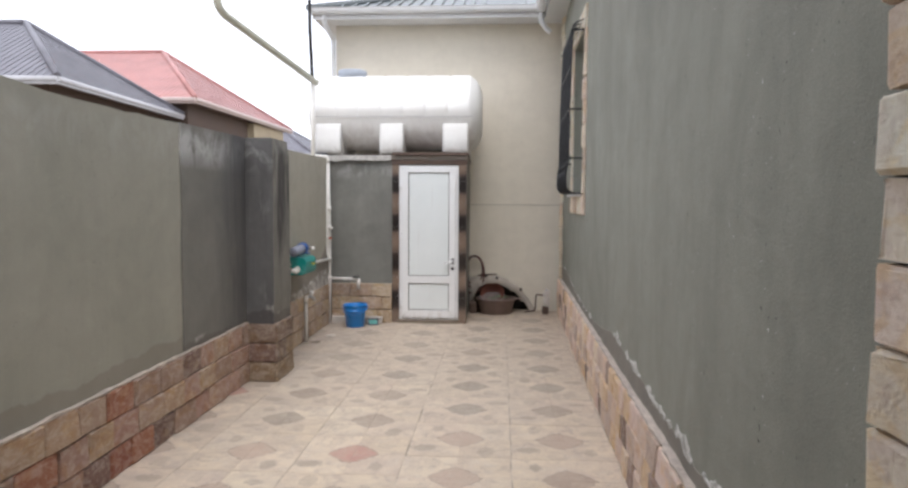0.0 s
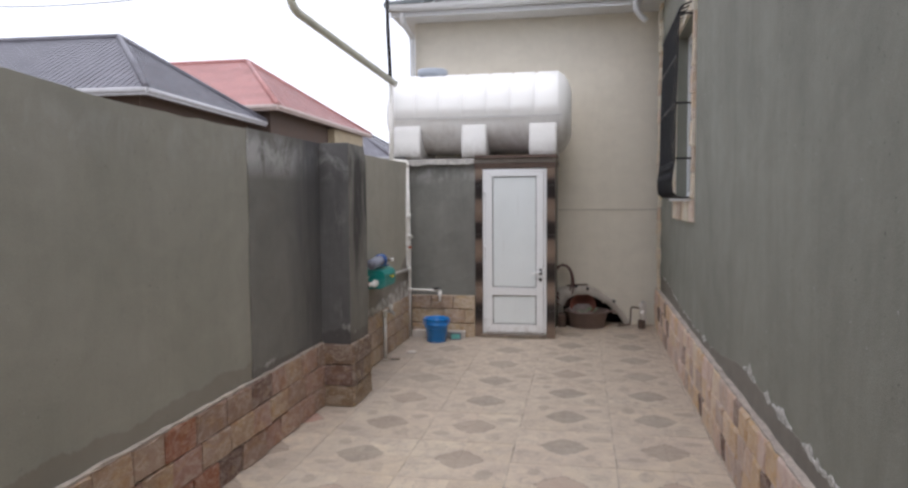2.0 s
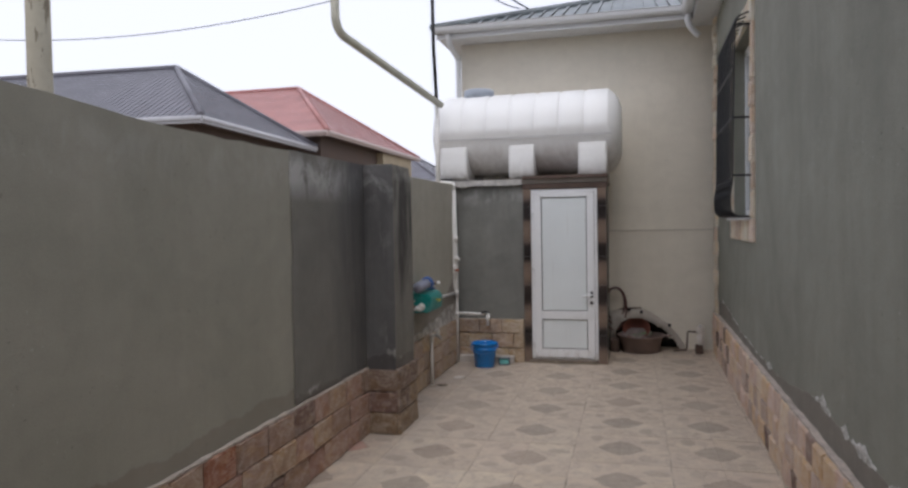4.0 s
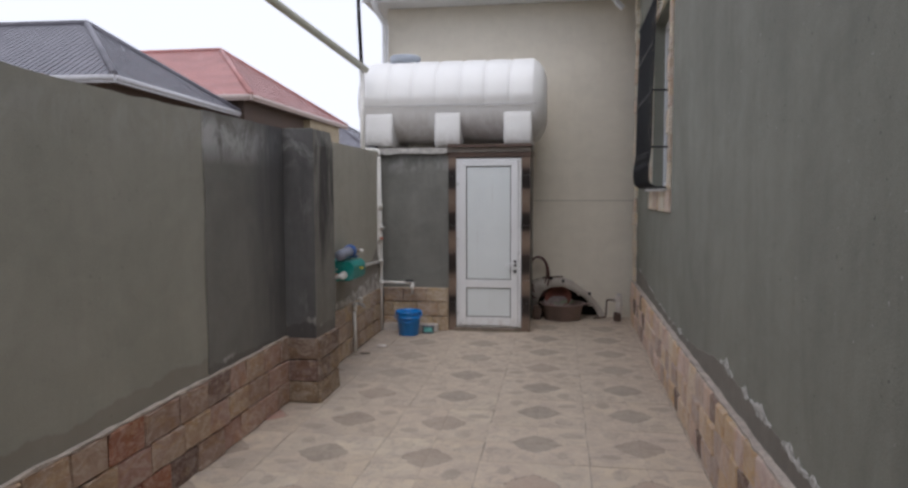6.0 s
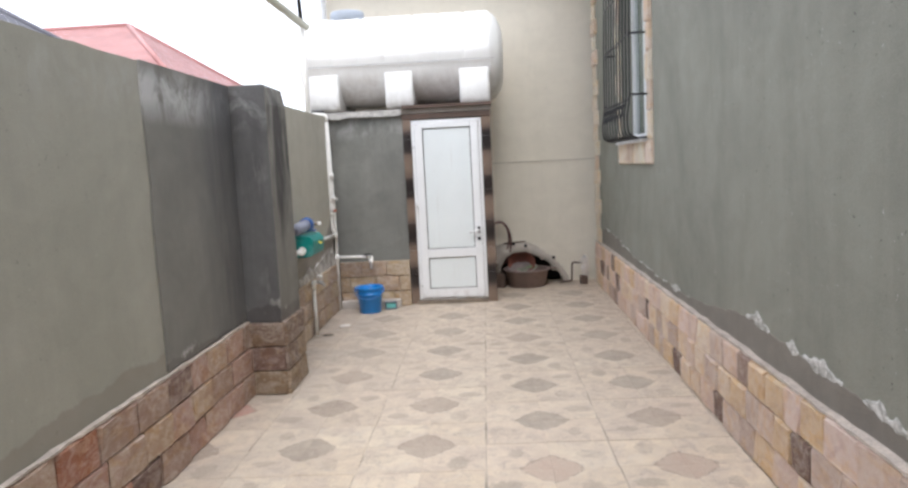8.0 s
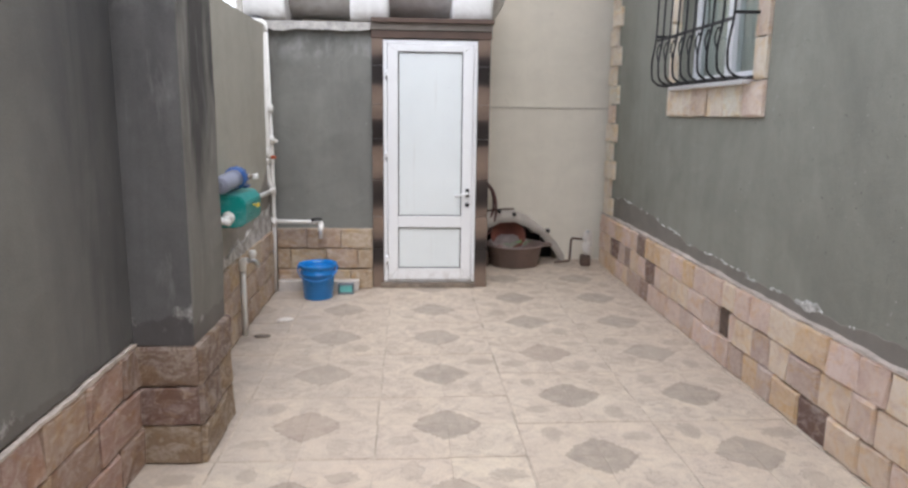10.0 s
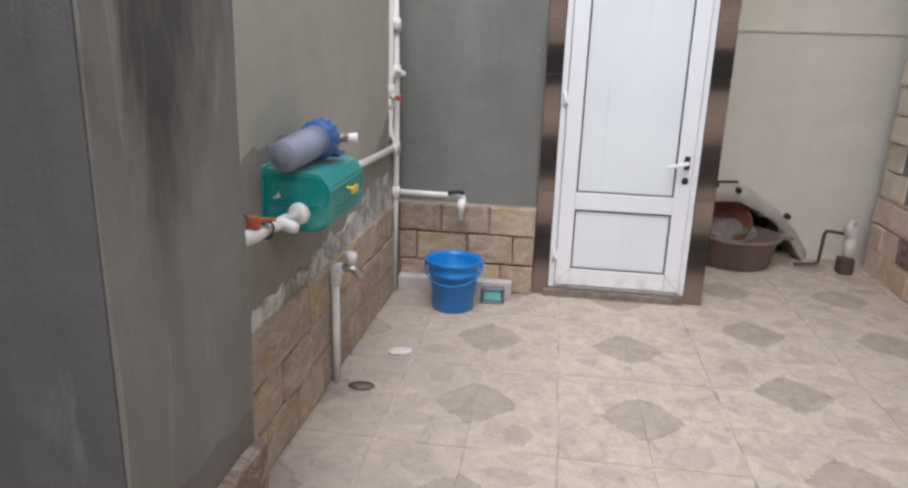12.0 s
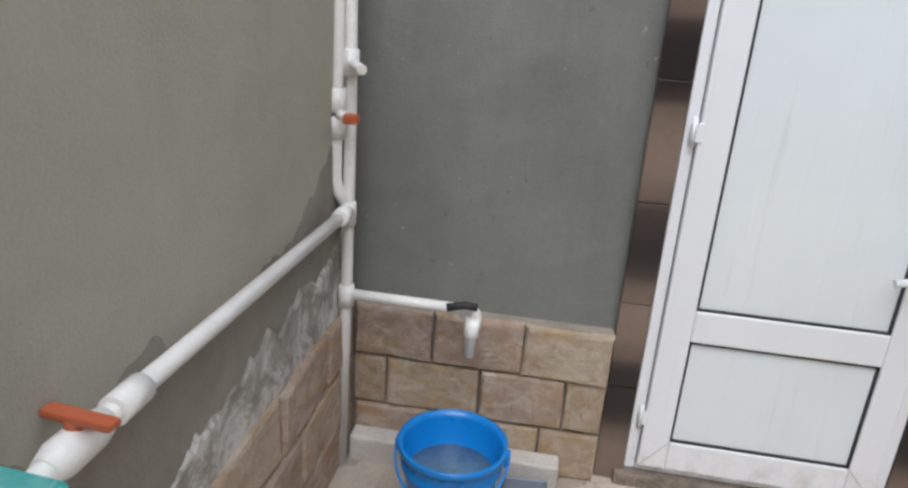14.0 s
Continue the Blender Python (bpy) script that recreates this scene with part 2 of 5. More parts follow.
    col = n.mix(n.math("MULTIPLY", leaf, 0.78), face, (0.36, 0.295, 0.235))
    vein = n.math("MULTIPLY", n.ramp(n.math("ABSOLUTE", n.math("SUBTRACT", leaf_d, 0.75)), (0.0, 1.0), (0.3, 0.0)), n.ramp(rag, (0.42, 0.0), (0.62, 0.45)))
    col = n.mix(vein, col, (0.22, 0.175, 0.145))
    col = n.mix(n.math("MULTIPLY", quarter, 0.75), col, inlay)
    col = n.mix(n.math("MULTIPLY", ring, n.ramp(spots, (0.38, 0.2), (0.6, 0.75))), col, (0.22, 0.165, 0.135))
    grit = n.noise(co, 160.0, 3.0)
    col = n.mix(0.16, col, n.ramp(grit, (0.3, 0.15), (0.7, 0.8)), "OVERLAY")
    h = n.math("ADD", n.math("MULTIPLY", grit, 0.25), n.math("SUBTRACT", n.math("MULTIPLY", dirt, 0.5), n.math("MULTIPLY", quarter, 0.5)))
    n.bump(h, 0.3, 0.006)
    return n.done(col, n.ramp(dirt, (0.3, 0.55), (0.7, 0.8)))


def sheet_roof(name, c):
    """Painted metal roofing with grime; the ribs are geometry."""
    n = Nodes(name)
    co = n.coords()
    grime = n.noise(co, 1.2, 5.0, 0.6)
    col = n.ramp(grime, (0.3, shade(c, 0.8)), (0.7, shade(c, 1.15)))
    n.bump(n.noise(co, 30.0, 3.0), 0.1, 0.01)
    return n.done(col, 0.5, 0.0)


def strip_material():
    """Polished dark brown stone-look strip, mottled, its reflections painted as dark and light bands."""
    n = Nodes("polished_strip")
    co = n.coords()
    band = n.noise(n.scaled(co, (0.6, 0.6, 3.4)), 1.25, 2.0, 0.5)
    reflection = n.math("COSINE", n.math("MULTIPLY", n.math("SUBTRACT", n.xyz(co)[2], 0.30), 2 * math.pi / 0.487))
    reflection = n.math("ADD", n.math("MULTIPLY", reflection, -0.5), n.math("MULTIPLY", n.math("SUBTRACT", band, 0.5), 1.1))
    col = n.ramp(n.math("ADD", reflection, 0.5), (0.10, (0.024, 0.018, 0.017)), (0.34, (0.055, 0.040, 0.035)), (0.52, (0.155, 0.112, 0.088)), (1.0, (0.25, 0.18, 0.138)))
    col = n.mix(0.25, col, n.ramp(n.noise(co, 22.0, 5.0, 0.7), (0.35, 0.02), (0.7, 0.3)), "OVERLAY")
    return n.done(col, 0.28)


def crust_material():
    """Chalky crust over darker cement."""
    n = Nodes("salt_crust")
    co = n.coords()
    big = n.noise(co, 7.0, 7.0, 0.75, 0.6)
    col = n.ramp(big, (0.36, (0.24, 0.22, 0.195)), (0.48, (0.36, 0.335, 0.30)), (0.56, (0.60, 0.58, 0.545)), (0.7, (0.68, 0.665, 0.635)))
    n.bump(big, 0.7, 0.02)
    return n.done(col, 0.95)


def scuffed(name, c, dust, rough, top=9.0):
    """Plastic with a dusty film and fine scratches."""
    n = Nodes(name)
    co = n.coords()
    film = n.noise(co, 9.0, 6.0, 0.7)
    col = n.mix(n.ramp(film, (0.48, 0.0), (0.8, 0.55)), c, dust)
    settled = n.ramp(n.math("SUBTRACT", n.xyz(co)[2], top), (0.0, 0.0), (0.03, 0.55))
    col = n.mix(n.math("MULTIPLY", settled, n.ramp(film, (0.35, 0.4), (0.6, 1.0))), col, dust)
    lines = n.noise(n.scaled(co, (60.0, 6.0, 60.0)), 1.0, 3.0)
    col = n.mix(n.ramp(lines, (0.66, 0.0), (0.74, 0.35)), col, dust)
    return n.done(col, n.ramp(film, (0.4, rough), (0.75, rough + 0.3)))


PLASTER_LEFT = plaster("render_left", (0.338, 0.330, 0.277), (0.296, 0.292, 0.245), (0.385, 0.374, 0.320), 0.13, foot=0.61, crown=0.22, pits=0.35)
PLASTER_PATCH = plaster("render_patch", (0.195, 0.19, 0.168), (0.155, 0.151, 0.136), (0.235, 0.23, 0.208), 0.14, foot=0.56, bloom=0.4, crown=0.95, blotch=1.6, pits=0.4, soft=0.08, stain=(5.15, 5.55))
PLASTER_PILLAR = plaster("render_pillar", (0.194, 0.187, 0.163), (0.142, 0.136, 0.122), (0.241, 0.232, 0.206), 0.25, foot=0.57, bloom=0.7, crown=0.3, soot=0.75, blotch=2.4, soft=0.12, pale=0.6)
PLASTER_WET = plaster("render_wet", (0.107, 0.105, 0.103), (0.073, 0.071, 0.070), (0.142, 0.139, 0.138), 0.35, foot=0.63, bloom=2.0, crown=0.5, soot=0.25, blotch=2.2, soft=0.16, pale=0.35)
PLASTER_REAR = plaster("render_rear", (0.405, 0.385, 0.317), (0.347, 0.33, 0.273), (0.454, 0.435, 0.361), 0.12)
PLASTER_DAMP = plaster("render_damp", (0.27, 0.245, 0.21), (0.20, 0.185, 0.165), (0.33, 0.305, 0.265), 0.2, blotch=4.0, grain=0.6)
PLASTER_CABIN = plaster("render_cabin", (0.19, 0.191, 0.174), (0.145, 0.146, 0.134), (0.24, 0.242, 0.222), 0.22, crown=0.3, soot=0.12, blotch=2.0, pits=0.3)
PLASTER_RIGHT = plaster("render_right", (0.249, 0.249, 0.209), (0.211, 0.212, 0.179), (0.287, 0.286, 0.242), 0.24, grain=0.5, pits=1.0)
PLASTER_BEIGE = plaster("render_beige", (0.725, 0.675, 0.575), (0.675, 0.625, 0.53), (0.765, 0.715, 0.615), 0.12, blotch=0.9, pits=0.3)
MORTAR = plain("mortar", (0.20, 0.17, 0.14), 0.95, bump=0.4)
MORTAR_PALE = plain("mortar_pale", (0.31, 0.265, 0.22), 0.95, spread=0.25, bump=0.4)
CONCRETE = plain("concrete", (0.26, 0.23, 0.20), 0.92, bump=0.4, spread=0.2)
FILLET = plain("cement_fillet", (0.50, 0.43, 0.37), 0.95, spread=0.35, scale=13.0, bump=0.5)
CRUST = crust_material()


def salt_material():
    """Salt bloom, thick and white in places, thin over the grey render in others."""
    n = Nodes("salt_bloom")
    co = n.coords()
    thin = n.noise(n.scaled(co, (1.0, 1.0, 1.4)), 21.0, 7.0, 0.75, 0.6)
    col = n.ramp(thin, (0.38, (0.25, 0.245, 0.215)), (0.48, (0.40, 0.39, 0.36)), (0.56, (0.62, 0.605, 0.58)), (0.7, (0.70, 0.69, 0.67)))
    n.bump(thin, 0.4, 0.008)
    return n.done(col, 0.95)


SALT = salt_material()
PLASTER_FOOT = plaster("render_foot", (0.205, 0.185, 0.158), (0.165, 0.148, 0.128), (0.25, 0.228, 0.195), 0.2, blotch=3.0, grain=0.5)
STONE_LEFT = stone("stone_left", (0.0, (0.456, 0.321, 0.221)), (0.14, (0.440, 0.290, 0.221)), (0.28, (0.368, 0.252, 0.195)), (0.42, (0.480, 0.343, 0.236)), (0.56, (0.440, 0.290, 0.232)), (0.70, (0.335, 0.239, 0.189)), (0.80, (0.437, 0.267, 0.216)), (0.90, (0.251, 0.152, 0.124)), (0.94, (0.464, 0.336, 0.250)))
STONE_RED = stone("stone_red", (0.0, (0.33, 0.125, 0.085)), (0.5, (0.38, 0.165, 0.10)))
STONE_DARK = stone("stone_dark", (0.0, (0.20, 0.125, 0.10)), (0.5, (0.235, 0.155, 0.125)))
STONE_RIGHT = stone("stone_right", (0.0, (0.787, 0.622, 0.467)), (0.17, (0.743, 0.579, 0.478)), (0.32, (0.808, 0.633, 0.547)), (0.46, (0.656, 0.519, 0.439)), (0.58, (0.743, 0.546, 0.353)), (0.70, (0.743, 0.567, 0.467)), (0.80, (0.569, 0.437, 0.364)), (0.88, (0.808, 0.666, 0.513)), (0.96, (0.353, 0.249, 0.208)))
STONE_PILLAR = stone("stone_pillar", (0.0, (0.259, 0.185, 0.119)), (0.3, (0.194, 0.135, 0.105)), (0.5, (0.122, 0.0604, 0.049)), (0.65, (0.223, 0.156, 0.115)), (0.85, (0.274, 0.199, 0.126)))
STONE_REAR = stone("stone_rear", (0.0, (0.46, 0.355, 0.245)), (0.25, (0.43, 0.325, 0.245)), (0.5, (0.48, 0.385, 0.275)), (0.7, (0.40, 0.31, 0.245)), (0.88, (0.37, 0.285, 0.22)))
STONE_TRIM = stone("stone_trim", (0.0, (0.776, 0.684, 0.549)), (0.35, (0.745, 0.611, 0.501)), (0.65, (0.776, 0.732, 0.611)), (0.88, (0.647, 0.526, 0.414)))
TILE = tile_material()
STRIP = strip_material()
def weathered_pvc(name, c, rough, drips):
    """White plastic with dirt settled in the lowest parts and faint drip marks."""
    n = Nodes(name)
    co = n.coords()
    z = n.xyz(co)[2]
    big = n.noise(co, 3.0, 3.0)
    col = n.ramp(big, (0.3, shade(c, 0.97)), (0.7, shade(c, 1.02)))
    grime = n.noise(co, 16.0, 6.0, 0.75)
    low = n.ramp(z, (0.0, 1.0), (0.03, 0.55), (0.14, 0.0))
    col = n.mix(n.math("MULTIPLY", n.ramp(grime, (0.45, 0.0), (0.68, 0.8)), low), col, (0.30, 0.24, 0.19))
    run = n.noise(n.scaled(co, (34.0, 34.0, 1.6)), 1.0, 4.0, 0.6)
    col = n.mix(n.math("MULTIPLY", n.ramp(run, (0.60, 0.0), (0.72, 1.0)), drips), col, (0.52, 0.50, 0.47))
    return n.done(col, rough)


PVC = plain("white_pvc", (0.78, 0.79, 0.80), 0.32, spread=0.03, scale=3.0, bump=0.02)
DOOR_PVC = weathered_pvc("door_pvc", (0.79, 0.80, 0.81), 0.32, 0.12)
PVC_PANEL = weathered_pvc("door_panel", (0.74, 0.785, 0.79), 0.22, 0.25)
GASKET = plain("black_gasket", (0.02, 0.02, 0.022), 0.6, bump=0.0)
PIPE = plain("white_pipe", (0.80, 0.785, 0.75), 0.38, spread=0.1, scale=9.0, bump=0.03)
def tank_material():
    """White plastic; streaked brown dust and the shaded underside are both painted on the belly."""
    n = Nodes("tank_plastic")
    co = n.coords()
    col = n.ramp(n.noise(co, 2.4, 4.0), (0.3, (0.82, 0.82, 0.805)), (0.7, (0.86, 0.86, 0.845)))
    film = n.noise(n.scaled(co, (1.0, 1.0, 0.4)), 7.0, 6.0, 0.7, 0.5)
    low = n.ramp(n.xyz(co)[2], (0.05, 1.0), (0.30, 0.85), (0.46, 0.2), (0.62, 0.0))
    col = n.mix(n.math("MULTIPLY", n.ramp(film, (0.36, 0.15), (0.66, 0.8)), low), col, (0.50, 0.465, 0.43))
    return n.done(col, n.ramp(film, (0.3, 0.34), (0.7, 0.55)))


TANK = tank_material()
TANK_LID = plain("tank_lid", (0.36, 0.40, 0.46), 0.5)


def foot_material():
    """White plastic with grime gathered at the lower edge."""
    n = Nodes("tank_foot")
    co = n.coords()
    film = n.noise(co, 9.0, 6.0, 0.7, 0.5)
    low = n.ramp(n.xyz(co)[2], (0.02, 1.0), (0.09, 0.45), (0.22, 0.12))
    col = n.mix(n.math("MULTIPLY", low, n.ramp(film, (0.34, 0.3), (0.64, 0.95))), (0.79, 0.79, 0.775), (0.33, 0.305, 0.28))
    return n.done(col, 0.45)


TANK_FOOT = foot_material()
TANK_SEAM = plain("tank_seam", (0.50, 0.50, 0.50), 0.6)
IRON = plain("black_iron", (0.022, 0.022, 0.024), 0.45, 0.3, spread=0.3)
STEEL = plain("steel", (0.5, 0.5, 0.5), 0.3, 1.0)
GUTTER = plain("gutter_white", (0.70, 0.71, 0.72), 0.4, spread=0.06)
GUTTER_GREY = plain("gutter_weathered", (0.50, 0.50, 0.52), 0.5, spread=0.15)
GUTTER_PINK = plain("gutter_pinkish", (0.50, 0.41, 0.38), 0.5, spread=0.12)
GAS = plain("pipe_yellowed", (0.52, 0.51, 0.42), 0.5, spread=0.12)
GREEN = scuffed("green_plastic", (0.001, 0.245, 0.222), (0.26, 0.48, 0.46), 0.33, 0.165)
BLUE = plain("blue_plastic", (0.010, 0.205, 0.60), 0.3, spread=0.08, scale=5.0, bump=0.03)
CAP_BLUE = plain("cap_blue", (0.035, 0.11, 0.33), 0.38, spread=0.1)
ORANGE = plain("orange_plastic", (0.44, 0.105, 0.045), 0.4)
YELLOW = plain("yellow_plastic", (0.75, 0.55, 0.03), 0.4)
TEAL = plain("teal_soap", (0.16, 0.50, 0.47), 0.45)
DISH = plain("grey_dish", (0.14, 0.17, 0.20), 0.4)
SOAP = plain("white_soap", (0.66, 0.62, 0.575), 0.7, spread=0.15, scale=20.0)
BASIN = plain("basin_clay", (0.20, 0.145, 0.128), 0.5, spread=0.3, scale=5.0)
TERRA = plain("terracotta", (0.17, 0.058, 0.040), 0.7, spread=0.4)
LEAF = plain("leaf", (0.08, 0.20, 0.05), 0.5, spread=0.3)
DRAIN = plain("drain_mud", (0.19, 0.155, 0.125), 0.9, spread=0.4, scale=30.0)
HOSE = plain("rubber_hose", (0.11, 0.05, 0.045), 0.5)
DARK = plain("recess_shade", (0.03, 0.028, 0.026), 0.9)
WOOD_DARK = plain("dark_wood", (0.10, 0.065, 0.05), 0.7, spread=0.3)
GROUND = plain("bare_ground", (0.24, 0.20, 0.155), 0.95, spread=0.25, scale=0.8, bump=0.4)
ROOF_DARK = sheet_roof("roof_slate_grey", (0.15, 0.148, 0.172))
ROOF_RED = sheet_roof("roof_red", (0.43, 0.20, 0.185))
ROOF_GREY = sheet_roof("roof_grey", (0.20, 0.225, 0.235))
def pole_material():
    """Peeling whitewash with upright dark flecks."""
    n = Nodes("weathered_pole")
    co = n.coords()
    col = n.ramp(n.noise(co, 3.0, 5.0, 0.6), (0.3, (0.45, 0.42, 0.33)), (0.7, (0.60, 0.57, 0.47)))
    fleck = n.noise(n.scaled(co, (9.0, 9.0, 2.2)), 1.6, 5.0, 0.7)
    col = n.mix(n.ramp(fleck, (0.57, 0.0), (0.62, 0.85)), col, (0.20, 0.165, 0.12))
    n.bump(fleck, 0.4, 0.02)
    return n.done(col, 0.9)


POLE = pole_material()
# Deep shade below the far eaves, put into the walls' base colour.
WALL_SHADE = plain("eave_shade_wall", (0.10, 0.07, 0.055), 0.9, spread=0.2, scale=1.5)
WALL_FAR = plain("far_wall", (0.38, 0.315, 0.215), 0.9, spread=0.15, scale=2.0, bump=0.2)


def glass_material(name, tint, rough):
    n = Nodes(name)
    return n.done(tint, rough, 0.0, **{"Transmission Weight": 1.0, "IOR": 1.35})


GLASS = glass_material("window_glass", (0.75, 0.82, 0.80), 0.03)
CLEAR = plain("cloudy_bowl", (0.42, 0.44, 0.53), 0.22, spread=0.1, **{"Transmission Weight": 0.45, "IOR": 1.2})


# ---------------- building helpers ----------------
def box(bm, x0, x1, y0, y1, z0, z1):
    v = [bm.verts.new((x, y, z)) for z in (z0, z1) for y in (y0, y1) for x in (x0, x1)]
    for q in ((0, 2, 3, 1), (4, 5, 7, 6), (0, 1, 5, 4), (2, 6, 7, 3), (0, 4, 6, 2), (1, 3, 7, 5)):
        bm.faces.new([v[i] for i in q])
    return bm


def rounded(x0, x1, y0, y1, z0, z1, r=0.006, seg=2):
    bm = box(bmesh.new(), x0, x1, y0, y1, z0, z1)
    bmesh.ops.bevel(bm, geom=bm.edges[:], offset=r, segments=seg, profile=0.6, affect="EDGES")
    return bm


def tube(bm, pts, r, n=10, caps=True):
    """A round tube along a polyline; r may be one number or one a point."""
    pts = [Vector(p) for p in pts]
    rs = r if isinstance(r, (list, tuple)) else [r] * len(pts)
    rings, side = [], None
    for i, p in enumerate(pts):
        t = (pts[min(i + 1, len(pts) - 1)] - pts[max(i - 1, 0)]).normalized()
        if side is None:
            side = t.orthogonal().normalized()
        side = (side - t * side.dot(t)).normalized()
        up = t.cross(side)
        rings.append([bm.verts.new(p + rs[i] * (side * math.cos(a) + up * math.sin(a))) for a in (2 * math.pi * k / n for k in range(n))])
    for a, b in zip(rings, rings[1:]):
        for k in range(n):
            f = bm.faces.new((a[k], a[(k + 1) % n], b[(k + 1) % n], b[k]))
            f.smooth = True
    if caps:
        bm.faces.new(rings[0][::-1])
        bm.faces.new(rings[-1])
    return bm


def bend(pts, r=0.03, n=5):
    """Rounds the corners of a polyline."""
    pts = [Vector(p) for p in pts]
    out = [pts[0]]
    for a, b, c in zip(pts, pts[1:], pts[2:]):
        d0, d1 = (a - b), (c - b)
        k = min(r, d0.length * 0.45, d1.length * 0.45)
        p0, p1 = b + d0.normalized() * k, b + d1.normalized() * k
        out += [p0.lerp(b, t).lerp(b.lerp(p1, t), t) for t in (i / n for i in range(n + 1))]
    return out + [pts[-1]]


def lathe(bm, profile, n=28, origin=(0, 0, 0), axis="z", smooth=True):
    """Turns (radius, height) pairs about an axis through origin."""
    o, rings = Vector(origin), []
    for r, h in profile:
        ring = []
        for k in range(n):
            a = 2 * math.pi * k / n
            c, s = r * math.cos(a), r * math.sin(a)
            p = {"z": (c, s, h), "y": (c, h, s), "x": (h, c, s)}[axis]
            ring.append(bm.verts.new(o + Vector(p)))
        rings.append(ring)
    for a, b in zip(rings, rings[1:]):
        for k in range(n):
            f = bm.faces.new((a[k], a[(k + 1) % n], b[(k + 1) % n], b[k]))
            f.smooth = smooth
    for ring in (rings[0], rings[-1]):
        bm.faces.new(ring)
    return bm


def finish(bm, name, mat):
    bmesh.ops.recalc_face_normals(bm, faces=bm.faces[:])
    me = bpy.data.meshes.new(name)
    bm.to_mesh(me)
    bm.free()
    me.materials.append(mat)
    return me


def part(name, bm, mat, parent=None, label=""):
    """Links a bmesh as one mesh object, under a thing or a part where a parent is given."""
    ob = new(name, finish(bm, name, mat))
    ob.parent = parent
    return tagged(ob, label)


def thing(name, at, label, category, rz=0.0, group="", kind=""):
    ob = new(name)
    ob.empty_display_size = 0.1
    ob.matrix_world = pose(*at, 0, 0, rz)
    return tagged(ob, label, category, group, kind)


def setting(name, bm, mat, label, category, m=None):
    ob = part(name, bm, mat)
    if m is not None:
        ob.matrix_world = m
    return tagged(ob, label, category, kind="structure")


def block_mesh(name, mat, depth, seed, rough=0.008):
    """A split-faced stone, 1 x 1 in x and z, its face towards -y; scaled to size by its object."""
    rnd = random.Random(seed)
    bm = bmesh.new()
    us, ws = (0.0, 0.035, 0.5, 0.965, 1.0), (0.0, 0.055, 0.945, 1.0)
    nx, nz = len(us) - 1, len(ws) - 1
    grid = []
    for j in range(nz + 1):
        row = []
        for i in range(nx + 1):
            rim = i in (0, nx) or j in (0, nz)
            x = us[i] + rnd.uniform(-0.012, 0.012) + (rnd.uniform(-0.2, 0.2) if i == 2 else 0)
            z = ws[j] + rnd.uniform(-0.02, 0.02)
            row.append(bm.verts.new((x, -(depth * 0.70 + rnd.uniform(0, rough * 0.6)) if rim else -(depth + rnd.uniform(-rough, rough)), z)))
        grid.append(row)
    for j in range(nz):
        for i in range(nx):
            bm.faces.new((grid[j][i], grid[j][i + 1], grid[j + 1][i + 1], grid[j + 1][i]))
    loop = grid[0] + [r[-1] for r in grid[1:]] + grid[-1][-2::-1] + [grid[j][0] for j in range(nz - 1, 0, -1)]
    back = [bm.verts.new((v.co.x, 0.0, v.co.z)) for v in loop]
    for k in range(len(loop)):
        q = (k + 1) % len(loop)
        bm.faces.new((loop[k], back[k], back[q], loop[q]))
    return finish(bm, name, mat)


def block_set(mat, depth, count=5, seed=1, rough=0.008):
    return [block_mesh("stone_block", mat, depth, seed + i, rough) for i in range(count)]


def lay_courses(parent, meshes, length, z0, heights, lengths, m, seed, gap=0.006, skip=None, special=None):
    """Courses of stones along local x of m, each face towards local -y."""
    rnd = random.Random(seed)
    z = z0
    for row, h in enumerate(heights):
        x = -rnd.uniform(0.0, lengths[0]) * (row % 2)
        while x < length - 0.02:
            w = rnd.uniform(*lengths)
            a, b = max(x, 0.0), min(x + w, length)
            if length - b < 0.07:
                b = length
            if b - a > 0.04 and not (skip and skip(a, b, row)):
                ob = new("stone_block", rnd.choice((special and special((a + b) / 2, row)) or meshes))
                ob.parent = parent
                ob.matrix_local = m @ pose(a + gap / 2, rnd.uniform(-0.005, 0.005), z + gap / 2 + rnd.uniform(-0.002, 0.002), 0, rnd.uniform(-0.6, 0.6), rnd.uniform(-0.8, 0.8)) @ Matrix.Diagonal((b - a - gap, 1, h - gap, 1))
            x = b if b == length else x + w
        z += h


# ---------------- large structure ----------------
LEFT, LEFT_TOP = -1.86, 2.085          # rendered face and top of the left boundary wall
PLINTH = 0.505
CABIN_Y, CABIN_L, CABIN_R, CABIN_TOP = 8.775, LEFT, -0.125, 2.07
BACK_Y = 9.9                            # face of the neighbour's wall
RIGHT = pose(0.990, 0, 0, 0, 0, -0.69)  # the right house: local x = 0 is its plinth face, y runs along the wall
R0, R1 = 0.99, 9.72                     # its two corners
FACE = 0.050                            # rendered face behind the plinth face

ground = setting("ground", box(bmesh.new(), -400, 400, -400, 400, -0.3, -0.022), GROUND, "bare brown ground around the yard", "ground")

